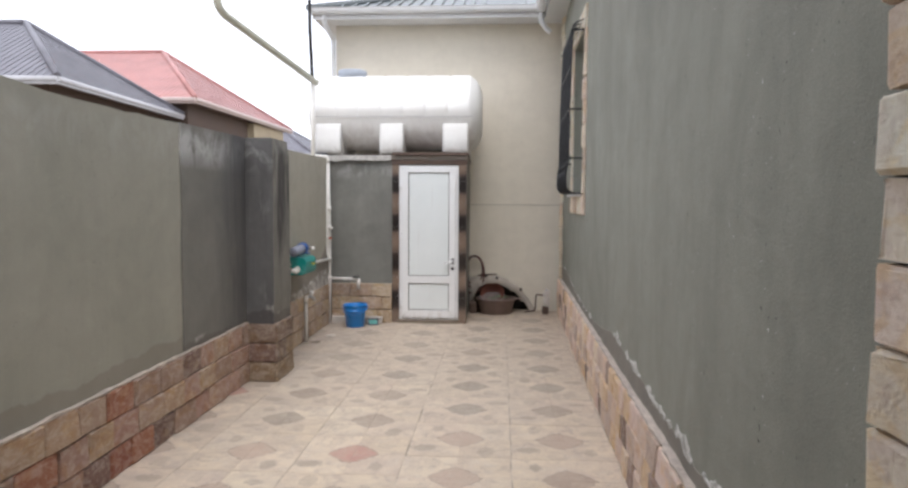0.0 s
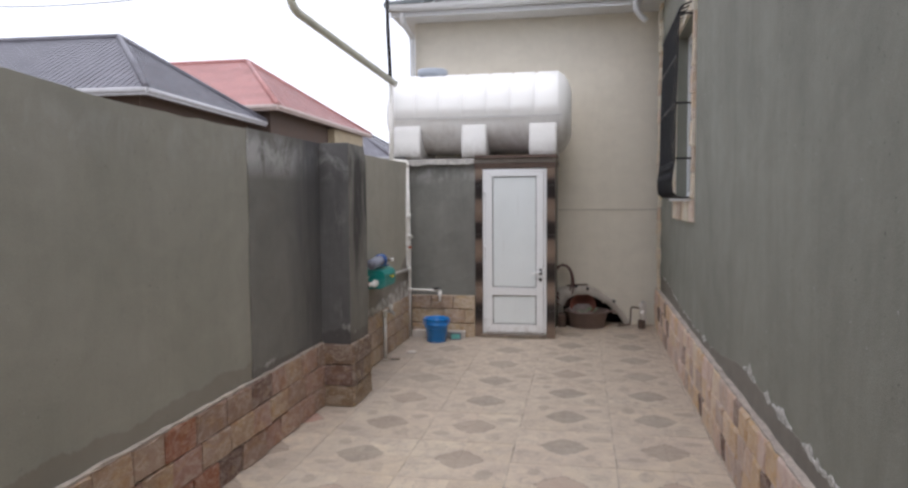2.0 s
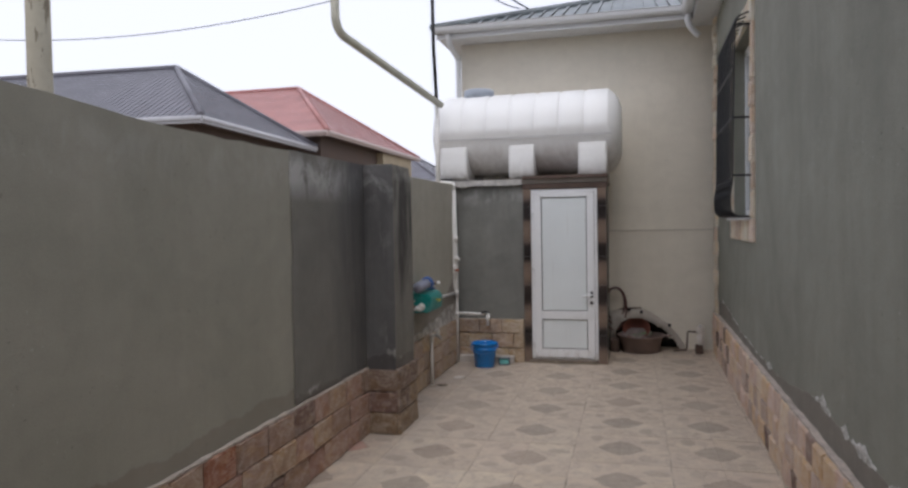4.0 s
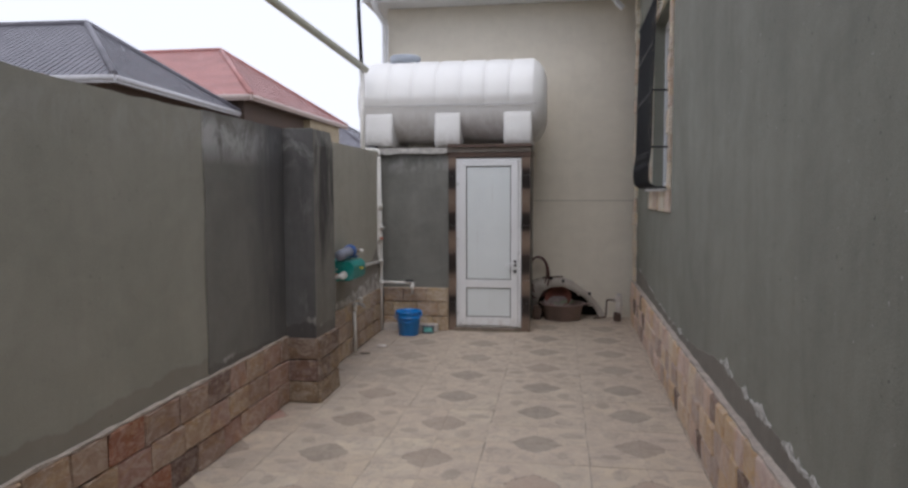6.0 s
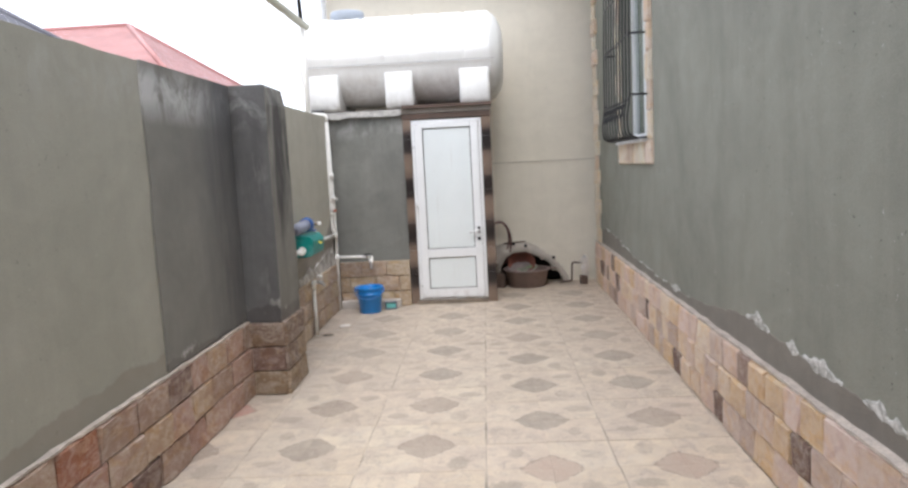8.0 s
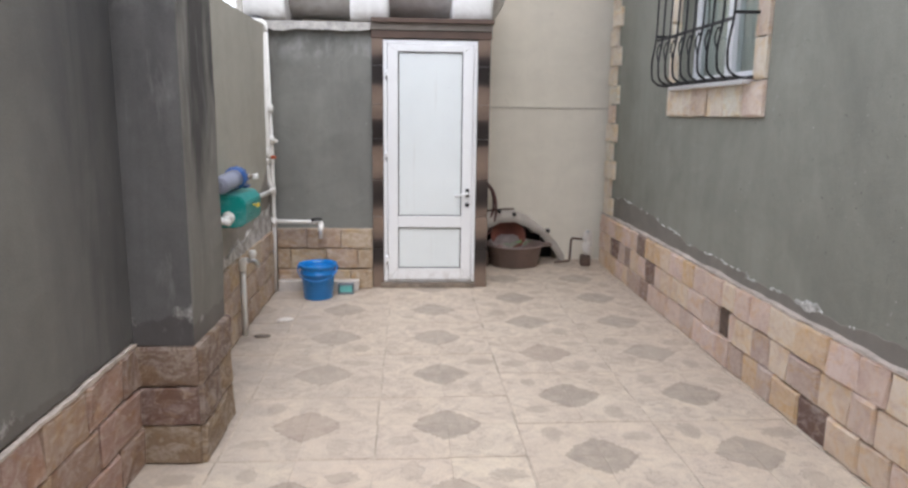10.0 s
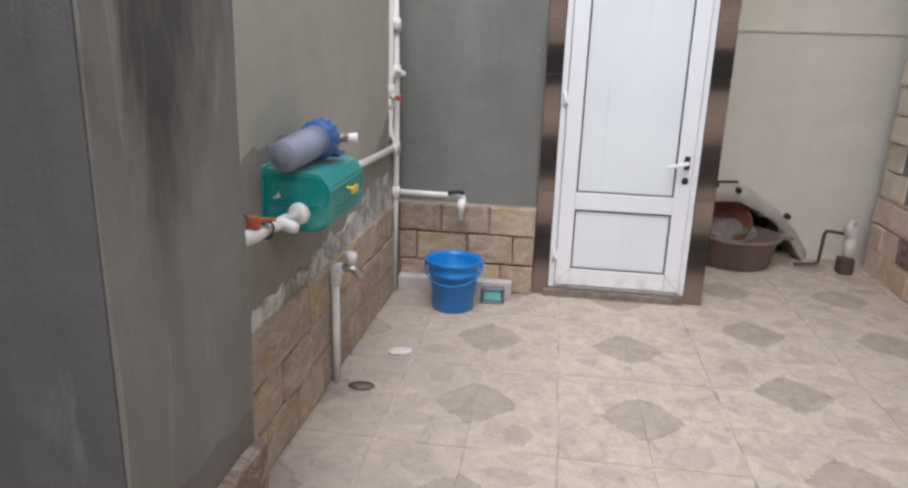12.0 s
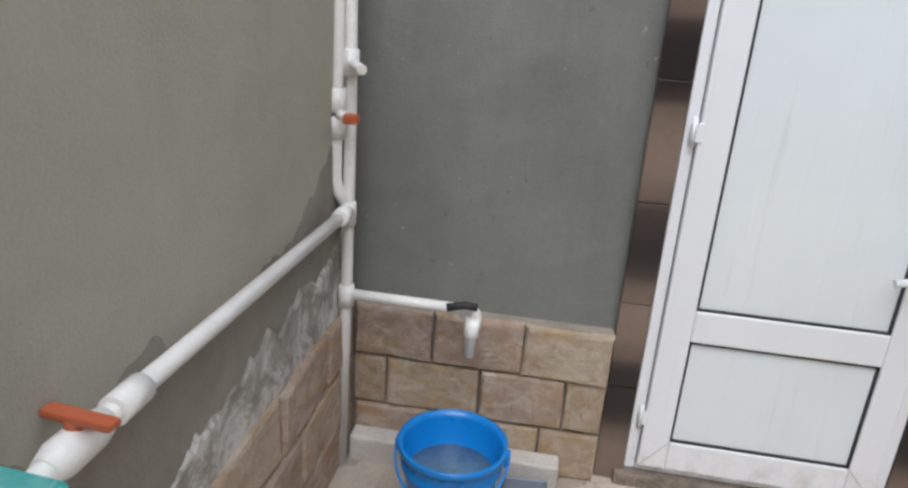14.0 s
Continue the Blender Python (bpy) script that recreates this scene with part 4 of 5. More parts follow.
for z in (0.16, 1.02, 1.66):
    hinge = part("hinge", tube(bmesh.new(), [(0.022, -0.012, z), (0.022, -0.012, z + 0.075)], 0.008), DOOR_PVC, door)
    part("hinge_flange", rounded(0.027, 0.046, -0.0225, -0.0185, z + 0.012, z + 0.062, 0.0015), DOOR_PVC, hinge)
step = tagged(part("door_step", rounded(DOOR_L - 0.03, DOOR_R, CABIN_Y - 0.062, CABIN_Y + 0.09, -0.02, SILL - 0.002, 0.012), plain("dirty_step", (0.20, 0.163, 0.128), 0.95, spread=0.5, scale=16.0, bump=0.7)), "low worn concrete door step", "step", kind="structure")

# polished strips round the door
for x0, x1 in ((-1.052, DOOR_L - 0.002), (DOOR_R + 0.002, CABIN_R + 0.012)):
    trim = thing("trim_strip", (x0, CABIN_Y - 0.035, 0.0), "polished dark brown strip beside the door", "trim", kind="structure")
    z = 0.0
    k = 0
    while z < 2.0:
        h = min((0.33, 0.27, 0.30)[k % 3], 2.01 - z)
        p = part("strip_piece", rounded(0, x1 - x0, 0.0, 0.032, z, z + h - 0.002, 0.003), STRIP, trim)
        z += h
        k += 1
tagged(part("trim_lintel", rounded(-1.06, CABIN_R + 0.02, CABIN_Y - 0.042, CABIN_Y - 0.002, DOOR_TOP + 0.012, CABIN_TOP - 0.004, 0.006), WOOD_DARK), "dark brown board above the door", "trim", kind="structure")
bm = box(bmesh.new(), -1.05, CABIN_R + 0.03, CABIN_Y - 0.09, CABIN_Y + 0.3, CABIN_TOP + 0.052, CABIN_TOP + 0.085)
tagged(part("plank", bm, WOOD_DARK), "dark weathered board under the tank", "plank")

# ledge at the cabin's foot
tagged(part("concrete_ledge", rounded(-1.815, -1.165, CABIN_Y - 0.145, CABIN_Y - 0.075, -0.01, 0.085, 0.012, 3), plain("pale_ledge", (0.50, 0.46, 0.42), 0.85, spread=0.2, bump=0.3)), "pale worn ledge along the stone plinth", "ledge", kind="structure")

# ---------------- water tank ----------------
TX0, TX1, TR, TZ, TY = -2.06, -0.07, 0.50, 2.69, 9.27
tank = thing("water_tank", ((TX0 + TX1) / 2, TY, CABIN_TOP + 0.05), "large white plastic water tank lying on the cabin roof, grimy and with painted shade below", "tank")
HL, CZ = (TX1 - TX0) / 2, TZ - CABIN_TOP - 0.05
bm = bmesh.new()
N, rings = 48, []
xs = [(-HL - 0.13, 0.55), (-HL - 0.10, 0.74), (-HL - 0.05, 0.90), (-HL, 0.985)]
ribs = 7
for i in range(ribs):
    a = -HL + (2 * HL) * i / ribs
    b = -HL + (2 * HL) * (i + 1) / ribs
    xs += [(a + 0.012, 0.992), (a + 0.03, 1.008), (b - 0.03, 1.008), (b - 0.012, 0.992), (b, 0.968)]
xs += [(HL + 0.05, 0.90), (HL + 0.10, 0.74), (HL + 0.13, 0.55)]
for x, s in xs:
    ring = []
    for j in range(N):
        a = 2 * math.pi * j / N
        y, z = math.cos(a), math.sin(a)
        grow = s if z > -0.05 else min(s, 0.965)
        if abs(z) < 0.05:
            grow = s * 1.02
        ring.append(bm.verts.new((x, y * TR * grow, CZ + z * TR * grow)))
    rings.append(ring)
for a, b in zip(rings, rings[1:]):
    for j in range(N):
        f = bm.faces.new((a[j], a[(j + 1) % N], b[(j + 1) % N], b[j]))
        f.smooth = True
bm.faces.new(rings[0])
bm.faces.new(rings[-1])
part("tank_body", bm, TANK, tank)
for a, b in ((-2.045, -1.72), (-1.22, -0.92), (-0.42, -0.10)):
    x0, x1 = a - (TX0 + TX1) / 2, b - (TX0 + TX1) / 2
    bm = bmesh.new()
    prof = [(-0.455, 0.02), (-0.48, 0.05), (-0.492, 0.11), (-0.493, 0.19), (-0.485, 0.27), (-0.472, 0.34), (-0.462, 0.40), (-0.40, 0.46), (0.40, 0.46), (0.484, 0.34), (0.47, 0.02)]
    rows = [[bm.verts.new((x, y * (1 if 0 < i < 3 else 0.985), z)) for y, z in prof] for i, x in enumerate((x0, x0 + 0.03, x1 - 0.03, x1))]
    for r0, r1 in zip(rows, rows[1:]):
        for j in range(len(prof)):
            q = (j + 1) % len(prof)
            bm.faces.new((r0[j], r0[q], r1[q], r1[j])).smooth = True
    bm.faces.new(rows[0])
    bm.faces.new(rows[-1])
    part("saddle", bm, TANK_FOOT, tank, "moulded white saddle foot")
bm = lathe(bmesh.new(), [(0.001, 0.0), (0.19, 0.0), (0.19, 0.085), (0.178, 0.098), (0.001, 0.103)], 30, (-0.60, 0.0, CZ + TR - 0.02))
part("lid", bm, TANK_LID, tank, "grey-blue screw lid")
part("seam", box(bmesh.new(), -HL - 0.02, HL + 0.02, -TR * 1.005, -TR * 0.985, CZ - 0.083, CZ - 0.075), TANK_SEAM, tank)
tagged(part("rag", rounded(-2.05, -1.90, CABIN_Y - 0.05, CABIN_Y + 0.06, CABIN_TOP + 0.05, CABIN_TOP + 0.085, 0.015), GASKET), "crumpled black rubber pad under the tank", "pad")

# ---------------- window with iron grille ----------------
win = thing("window_1", (0.990, 0, 0), "white plastic window in a rough stone surround", "window", -0.69, kind="structure")
wf = part("window_frame", rounded(FACE + 0.10, FACE + 0.16, W0, W0 + 0.07, WZ0, WZ1, 0.005), PVC, win)
part("frame_bar", rounded(FACE + 0.10, FACE + 0.16, W1 - 0.07, W1, WZ0, WZ1, 0.005), PVC, wf)
part("frame_bar", rounded(FACE + 0.10, FACE + 0.16, W0 + 0.07, W1 - 0.07, WZ0, WZ0 + 0.07, 0.005), PVC, wf)
part("frame_bar", rounded(FACE + 0.10, FACE + 0.16, W0 + 0.07, W1 - 0.07, WZ1 - 0.07, WZ1, 0.005), PVC, wf)
part("mullion", rounded(FACE + 0.095, FACE + 0.165, (W0 + W1) / 2 - 0.05, (W0 + W1) / 2 + 0.05, WZ0 + 0.07, WZ1 - 0.07, 0.005), PVC, wf)
for a, b in ((W0 + 0.07, (W0 + W1) / 2 - 0.05), ((W0 + W1) / 2 + 0.05, W1 - 0.07)):
    part("pane", box(bmesh.new(), FACE + 0.125, FACE + 0.135, a, b, WZ0 + 0.07, WZ1 - 0.07), GLASS, win).visible_shadow = False
part("window_sill", rounded(-0.02, FACE + 0.1, W0 + 0.003, W1 - 0.003, WZ0 - 0.02, WZ0 + 0.006, 0.006), PVC, win)
curtain = bmesh.new()
n = 60
rows = [[curtain.verts.new((FACE + 0.185 + 0.014 * math.sin(i * 1.1), W0 + (W1 - W0) * i / n, z)) for i in range(n + 1)] for z in (WZ0 - 0.1, WZ1 + 0.1)]
for i in range(n):
    curtain.faces.new((rows[0][i], rows[0][i + 1], rows[1][i + 1], rows[1][i])).smooth = True
cur = tagged(part("curtain", curtain, plain("curtain_cloth", (0.74, 0.72, 0.67), 0.9, spread=0.1)), "grey pleated curtain behind the window", "curtain")
cur.matrix_world = RIGHT
sol = cur.modifiers.new("cloth", "SOLIDIFY")
sol.thickness = 0.004

grille = thing("window_grille", (0.990, 0, 0), "black wrought-iron window grille with a bowed lower end", "grille", -0.69)
OUT = -0.10


def grille_bar(y):
    pts = bend([(FACE - 0.02, y, 3.30), (OUT + 0.02, y, 3.26), (OUT, y, 2.5), (OUT - 0.005, y, 1.95), (OUT - 0.03, y, 1.80), (OUT - 0.02, y, 1.68), (OUT + 0.04, y, 1.64), (FACE - 0.01, y, 1.645)], 0.06, 4)
    return tube(bmesh.new(), pts, 0.0075, 6)


G0, G1 = W0 - 0.03, W1 + 0.06
for i in range(10):
    y = G0 + (G1 - G0) * i / 9
    gb = part("bar", grille_bar(y), IRON, grille)
    if 0 < i < 9:
        curl = bend([(OUT - 0.03, y, 1.80), (OUT - 0.03, y + 0.045, 1.87), (OUT - 0.02, y + 0.01, 1.93), (OUT - 0.02, y - 0.012, 1.88)], 0.03, 5)
        part("curl", tube(bmesh.new(), curl, 0.005, 6), IRON, gb)
for z, o in ((1.645, FACE - 0.03), (1.645, OUT + 0.035), (1.95, OUT - 0.004), (2.45, OUT), (2.85, OUT + 0.004), (3.24, OUT + 0.02)):
    part("cross_bar", box(bmesh.new(), o - 0.004, o + 0.004, G0, G1, z - 0.009, z + 0.009), IRON, grille)
for z in (1.98, 2.45, 3.2):
    for y in (G0, G1):
        part("bracket", box(bmesh.new(), OUT, FACE + 0.002, y - 0.008, y + 0.008, z - 0.008, z + 0.008), IRON, grille)

# ---------------- pipes in the corner ----------------
PX, PY = LEFT + 0.035, CABIN_Y - 0.165
riser = thing("water_pipe", (PX, PY, 0.0), "white plastic water pipe climbing the wall corner", "pipe")
part("riser", tube(bmesh.new(), [(-0.008, 0.0, 0.0), (0, 0, 0.57), (0.0, 0.01, 1.1), (-0.02, 0.03, 2.02)], 0.0165, 12), PIPE, riser)
part("second_riser", tube(bmesh.new(), bend([(-0.006, 0.0, 0.83), (-0.03, -0.02, 0.90), (-0.028, -0.012, 1.30), (-0.05, 0.01, 2.02)], 0.03), 0.0165, 12), PIPE, riser)
part("top_run", tube(bmesh.new(), bend([(-0.02, 0.03, 2.0), (-0.02, 0.03, 2.10), (-0.215, 0.02, 2.115), (-0.215, 0.02, 2.6)], 0.04), 0.0165, 12), PIPE, riser)
for z in (0.57, 0.815, 1.215, 1.45):
    part("coupling", tube(bmesh.new(), [(0, 0, z - 0.032), (0, 0, z + 0.032)], 0.023, 12), PIPE, riser)
for z in (1.055, 1.115):
    part("coupling", tube(bmesh.new(), [(-0.03, -0.014, z - 0.035), (-0.03, -0.014, z + 0.035)], 0.024, 12), PIPE, riser)
valve = part("valve", tube(bmesh.new(), [(-0.03, -0.014, 1.085), (0.015, -0.06, 1.085)], 0.014, 10), PIPE, riser)
part("valve_wheel", rounded(0.008, 0.046, -0.088, -0.055, 1.072, 1.098, 0.008), ORANGE, valve, "orange valve knob")
part("drain_cock", tube(bmesh.new(), bend([(0, 0.01, 1.215), (0.03, -0.06, 1.215), (0.06, -0.10, 1.21)], 0.015), 0.013, 10), PIPE, riser)

tap = thing("wall_tap", (PX, PY, 0.575), "white plastic tap on a short branch pipe above the plinth", "tap")
part("branch", tube(bmesh.new(), [(0.02, 0.0, 0.0), (0.34, 0.015, -0.008)], 0.0155, 12), PIPE, tap)
part("elbow", tube(bmesh.new(), bend([(0.325, 0.015, -0.008), (0.368, 0.015, -0.01), (0.37, -0.005, -0.055)], 0.02), 0.021, 12), PIPE, tap)
spout = part("spout", tube(bmesh.new(), [(0.368, -0.006, -0.02), (0.366, -0.012, -0.075), (0.366, -0.013, -0.078), (0.364, -0.016, -0.135)], [0.022, 0.021, 0.016, 0.015], 12), PIPE, tap)
part("lever", tube(bmesh.new(), bend([(0.378, -0.02, 0.018), (0.345, -0.026, 0.024), (0.295, -0.036, 0.014)], 0.02), [0.012] * 8, 8), GASKET, spout, "black lever")

run = thing("branch_pipe", (PX, PY, 0.82), "white plastic pipe along the wall with an orange valve", "pipe")
part("run", tube(bmesh.new(), [(0.0, -0.01, 0.0), (0.002, -0.95, 0.028), (0.014, -1.31, 0.038)], 0.0165, 12), PIPE, run)
for y, x, z in ((-0.05, 0.0, 0.002), (-1.01, 0.004, 0.0297)):
    part("coupling", tube(bmesh.new(), [(x, y + 0.035, z), (x + 0.003, y - 0.035, z + 0.003)], 0.0225, 12), PIPE, run)
lever = rounded(-0.012, 0.012, -0.05, 0.05, 0.0, 0.012, 0.005)
lever.transform(pose(0.015, -1.115, 0.066, 0, 3, 84))
hv = part("valve_handle", lever, ORANGE, run, "orange lever of a ball valve")
part("valve_stem", tube(bmesh.new(), [(0.007, -1.115, 0.035), (0.007, -1.115, 0.070)], 0.012, 10), ORANGE, hv)
part("valve_body", tube(bmesh.new(), [(0.005, -1.06, 0.031), (0.006, -1.085, 0.032), (0.008, -1.15, 0.0345), (0.009, -1.175, 0.035)], [0.019, 0.026, 0.026, 0.019], 12), PIPE, run)

# ---------------- green pump box with the filter on it ----------------
GX = LEFT + 0.002
pump = thing("pump_box", (GX, 6.92, 0.795), "chamfered green plastic box fixed to the wall", "box")
prof = [(0.0, 0.0), (0.165, 0.0), (0.205, 0.02), (0.212, 0.135), (0.178, 0.178), (0.0, 0.192)]
bm = bmesh.new()
L = 0.392
rows = [[bm.verts.new((x, y, z)) for x, z in prof] for y in (0.0, L)]
for j in range(len(prof)):
    q = (j + 1) % len(prof)
    bm.faces.new((rows[0][j], rows[0][q], rows[1][q], rows[1][j]))
bm.faces.new(rows[0])
bm.faces.new(rows[1])
bmesh.ops.bevel(bm, geom=bm.edges[:], offset=0.007, segments=2, affect="EDGES")
body = part("box_body", bm, GREEN, pump)
part("flange", rounded(-0.001, 0.010, -0.014, L + 0.012, -0.006, 0.20, 0.003), GREEN, body)
for z in (0.052, 0.076):
    part("groove", rounded(0.207, 0.2125, 0.07, L - 0.03, z, z + 0.005, 0.0015), GREEN, body)
part("front_ridge", rounded(0.025, 0.185, -0.005, 0.004, 0.082, 0.088, 0.002), GREEN, body)
mk = bmesh.new()
mv = [mk.verts.new((x, y, z)) for y in (-0.0015, 0.002) for x, z in ((0.03, 0.10), (0.058, 0.104), (0.05, 0.125), (0.046, 0.112))]
mk.faces.new(mv[:4])
mk.faces.new(mv[4:])
for k in range(4):
    mk.faces.new((mv[k], mv[(k + 1) % 4], mv[4 + (k + 1) % 4], mv[4 + k]))
part("mark", mk, SOAP, body, "worn pale mark")
part("port", lathe(bmesh.new(), [(0.001, -0.018), (0.030, -0.018), (0.034, -0.004), (0.034, 0.02), (0.001, 0.02)], 20, (0.115, 0.0, 0.058), "y"), PIPE, body, "white pipe port")
kn = part("peg", tube(bmesh.new(), [(0.205, 0.185, 0.108), (0.236, 0.18, 0.106)], 0.006, 8), YELLOW, body, "yellow tap key")
part("key_wing", rounded(0.234, 0.241, 0.150, 0.218, 0.094, 0.117, 0.003), YELLOW, kn)

inlet = thing("inlet_pipe", (GX + 0.115, 6.905, 0.853), "white plastic inlet pipe with tee and orange ball valve", "pipe")
inlet.matrix_world = pose(GX + 0.115, 6.905, 0.855, -4.2, 0, -3.2)
part("run", tube(bmesh.new(), [(0, 0.0, 0), (-0.005, -0.14, -0.012), (-0.035, -0.70, -0.045)], 0.0130, 12), PIPE, inlet)
tee = part("tee", tube(bmesh.new(), [(-0.003, -0.07, -0.006), (-0.006, -0.15, -0.013)], 0.0185, 12), PIPE, inlet)
part("tee_stub", tube(bmesh.new(), [(-0.004, -0.11, -0.01), (0.035, -0.108, -0.02), (0.047, -0.108, -0.024)], [0.018, 0.018, 0.013], 12), PIPE, tee)
vb = part("valve_body", tube(bmesh.new(), [(-0.009, -0.20, -0.016), (-0.011, -0.235, -0.018), (-0.014, -0.285, -0.021), (-0.016, -0.33, -0.024)], [0.0165, 0.0205, 0.0205, 0.0165], 14), PIPE, inlet)
lever = rounded(-0.012, 0.012, -0.016, 0.080, 0.0, 0.011, 0.005)
lever.transform(pose(-0.010, -0.262, 0.016, -5, 0, -14))
part("valve_handle", lever, ORANGE, vb, "orange valve lever")
part("valve_stem", tube(bmesh.new(), [(-0.012, -0.262, 0.0), (-0.012, -0.262, 0.030), (-0.012, -0.262, 0.034)], [0.019, 0.019, 0.014], 14), ORANGE, vb)
part("wire_tie", tube(bmesh.new(), [(-0.012 + 0.027 * math.cos(a), -0.195 + 0.004 * math.sin(3 * a), -0.014 + 0.027 * math.sin(a)) for a in (2 * math.pi * k / 14 for k in range(15))], 0.003, 5), IRON, inlet)
part("wire_tail", tube(bmesh.new(), bend([(-0.03, -0.20, 0.01), (-0.06, -0.25, 0.035), (-0.075, -0.32, 0.02), (-0.09, -0.36, 0.03)], 0.03), 0.003, 5), IRON, inlet)

filt = thing("water_filter", (GX + 0.095, 6.855, 0.982), "clear water filter bowl with a ribbed blue cap", "filter", -3)
filt.matrix_world = pose(GX + 0.092, 6.862, 0.970, 4.5, 0, -5)
FY = 0.064
bowl = part("bowl", lathe(bmesh.new(), [(0.001, 0.0), (0.041, 0.0), (0.047, 0.009), (0.050, 0.16), (0.052, 0.235), (0.001, 0.235)], 30, (0, 0.0, FY), "y"), CLEAR, filt, "cloudy clear plastic bowl")
bowl.visible_shadow = False
part("bowl_boss", lathe(bmesh.new(), [(0.012, -0.004), (0.024, -0.004), (0.026, 0.001), (0.012, 0.001)], 20, (0, 0.0, FY), "y"), CLEAR, bowl)
part("cartridge", lathe(bmesh.new(), [(0.001, 0.03), (0.030, 0.03), (0.030, 0.22), (0.001, 0.22)], 20, (0, 0.0, FY), "y"), plain("filter_core", (0.36, 0.38, 0.46), 0.8), filt)
cap = part("cap", lathe(bmesh.new(), [(0.001, 0.235), (0.058, 0.235), (0.062, 0.243), (0.062, 0.285), (0.054, 0.305), (0.036, 0.325), (0.001, 0.33)], 30, (0, 0.0, FY), "y"), CAP_BLUE, filt, "blue screw cap")
for k in range(14):
    a = 2 * math.pi * k / 14
    rb = rounded(-0.0045, 0.0045, 0.240, 0.300, 0.057, 0.0645, 0.002, 1)
    rb.transform(Matrix.Translation((0, 0, FY)) @ Matrix.Rotation(a, 4, "Y"))
    part("rib", rb, CAP_BLUE, cap)
part("foot", rounded(-0.05, 0.055, 0.29, 0.35, 0.0, 0.012, 0.003), CAP_BLUE, cap)
part("web", rounded(-0.010, 0.010, 0.28, 0.34, 0.006, 0.04, 0.003), CAP_BLUE, cap)
noz = part("nozzle", tube(bmesh.new(), [(0.03, 0.29, FY), (0.085, 0.312, FY)], 0.017, 6), plain("dull_brass", (0.30, 0.25, 0.19), 0.35, 0.9, spread=0.2), filt, "metal nipple")
part("nozzle_end", lathe(bmesh.new(), [(0.009, 0.0), (0.015, 0.0), (0.017, 0.036), (0.010, 0.036), (0.009, 0.01)], 16, (0, 0, 0), "x"), PIPE, noz, "white threaded end").matrix_basis = pose(0.078, 0.309, FY, 0, 0, 22)

# ---------------- stand pipe ----------------
stand = thing("standpipe", (-1.812, 7.475, 0.0), "grey-white plastic standpipe with a small metal tap", "standpipe")
part("pipe", tube(bmesh.new(), [(0.0, 0, -0.01), (0.0, 0, 0.46)], 0.0165, 12), PIPE, stand)
part("elbow", tube(bmesh.new(), bend([(0.0, 0, 0.43), (0.0, 0.0, 0.49), (0.03, 0.005, 0.495)], 0.025), 0.023, 12), PIPE, stand)
cock = part("cock", tube(bmesh.new(), bend([(0.025, 0.004, 0.495), (0.075, 0.012, 0.495), (0.10, 0.016, 0.455)], 0.02), [0.016] * 7 + [0.010], 10), STEEL, stand, "metal tap")
part("tap_head", tube(bmesh.new(), [(0.062, 0.010, 0.505), (0.062, 0.010, 0.54), (0.062, 0.010, 0.56)], [0.014, 0.026, 0.022], 12), PIPE, cock, "white tap head")

# ---------------- bucket and small things ----------------
bucket = thing("bucket", (-1.465, 8.425, 0.0), "blue plastic bucket with a wire handle, half full", "bucket")
bm = lathe(bmesh.new(), [(0.001, 0.0), (0.104, 0.0), (0.110, 0.006), (0.1275, 0.198), (0.137, 0.201), (0.138, 0.209), (0.1305, 0.213), (0.134, 0.250), (0.146, 0.256), (0.148, 0.275), (0.141, 0.277), (0.131, 0.255), (0.106, 0.012), (0.001, 0.010)], 40)
part("shell", bm, BLUE, bucket)
part("water", lathe(bmesh.new(), [(0.001, 0.17), (0.1195, 0.17), (0.1195, 0.176), (0.001, 0.176)], 30), plain("grey_water", (0.13, 0.20, 0.27), 0.08, spread=0.3, scale=8.0, bump=0.0), bucket, "cloudy grey water")
arc = [(0.153 * math.cos(a), -0.147 * math.sin(a), 0.238 - 0.075 * math.sin(a)) for a in (math.pi * k / 16 for k in range(17))]
part("handle", tube(bmesh.new(), arc, 0.004, 6), BLUE, bucket)
for s in (-1, 1):
    part("lug", rounded(s * 0.148 - 0.008, s * 0.148 + 0.008, -0.016, 0.016, 0.225, 0.262, 0.004), BLUE, bucket)

dish = thing("soap_dish", (-1.262, 8.545, 0.0), "grey dish holding a teal sponge, leaning on the ledge", "dish", 4)
bm = bmesh.new()
for q in ((-0.065, 0.065, 0.012, 0.022, 0.0, 0.085), (-0.065, -0.055, -0.035, 0.012, 0.0, 0.085), (0.055, 0.065, -0.035, 0.012, 0.0, 0.085), (-0.055, 0.055, -0.035, 0.012, 0.0, 0.012), (-0.055, 0.055, -0.035, 0.012, 0.075, 0.085)):
    box(bm, *q)
bmesh.ops.bevel(bm, geom=bm.edges[:], offset=0.003, segments=1, affect="EDGES")
part("tray", bm, DISH, dish)
part("sponge", rounded(-0.05, 0.05, -0.025, 0.011, 0.014, 0.068, 0.008), TEAL, dish, "teal sponge")
bm = lathe(bmesh.new(), [(0.001, 0.0), (0.05, 0.0), (0.052, 0.012), (0.04, 0.02), (0.001, 0.022)], 16)
sp = tagged(part("soap_lump", bm, SOAP), "flattened white lump of soap on the tiles", "soap")
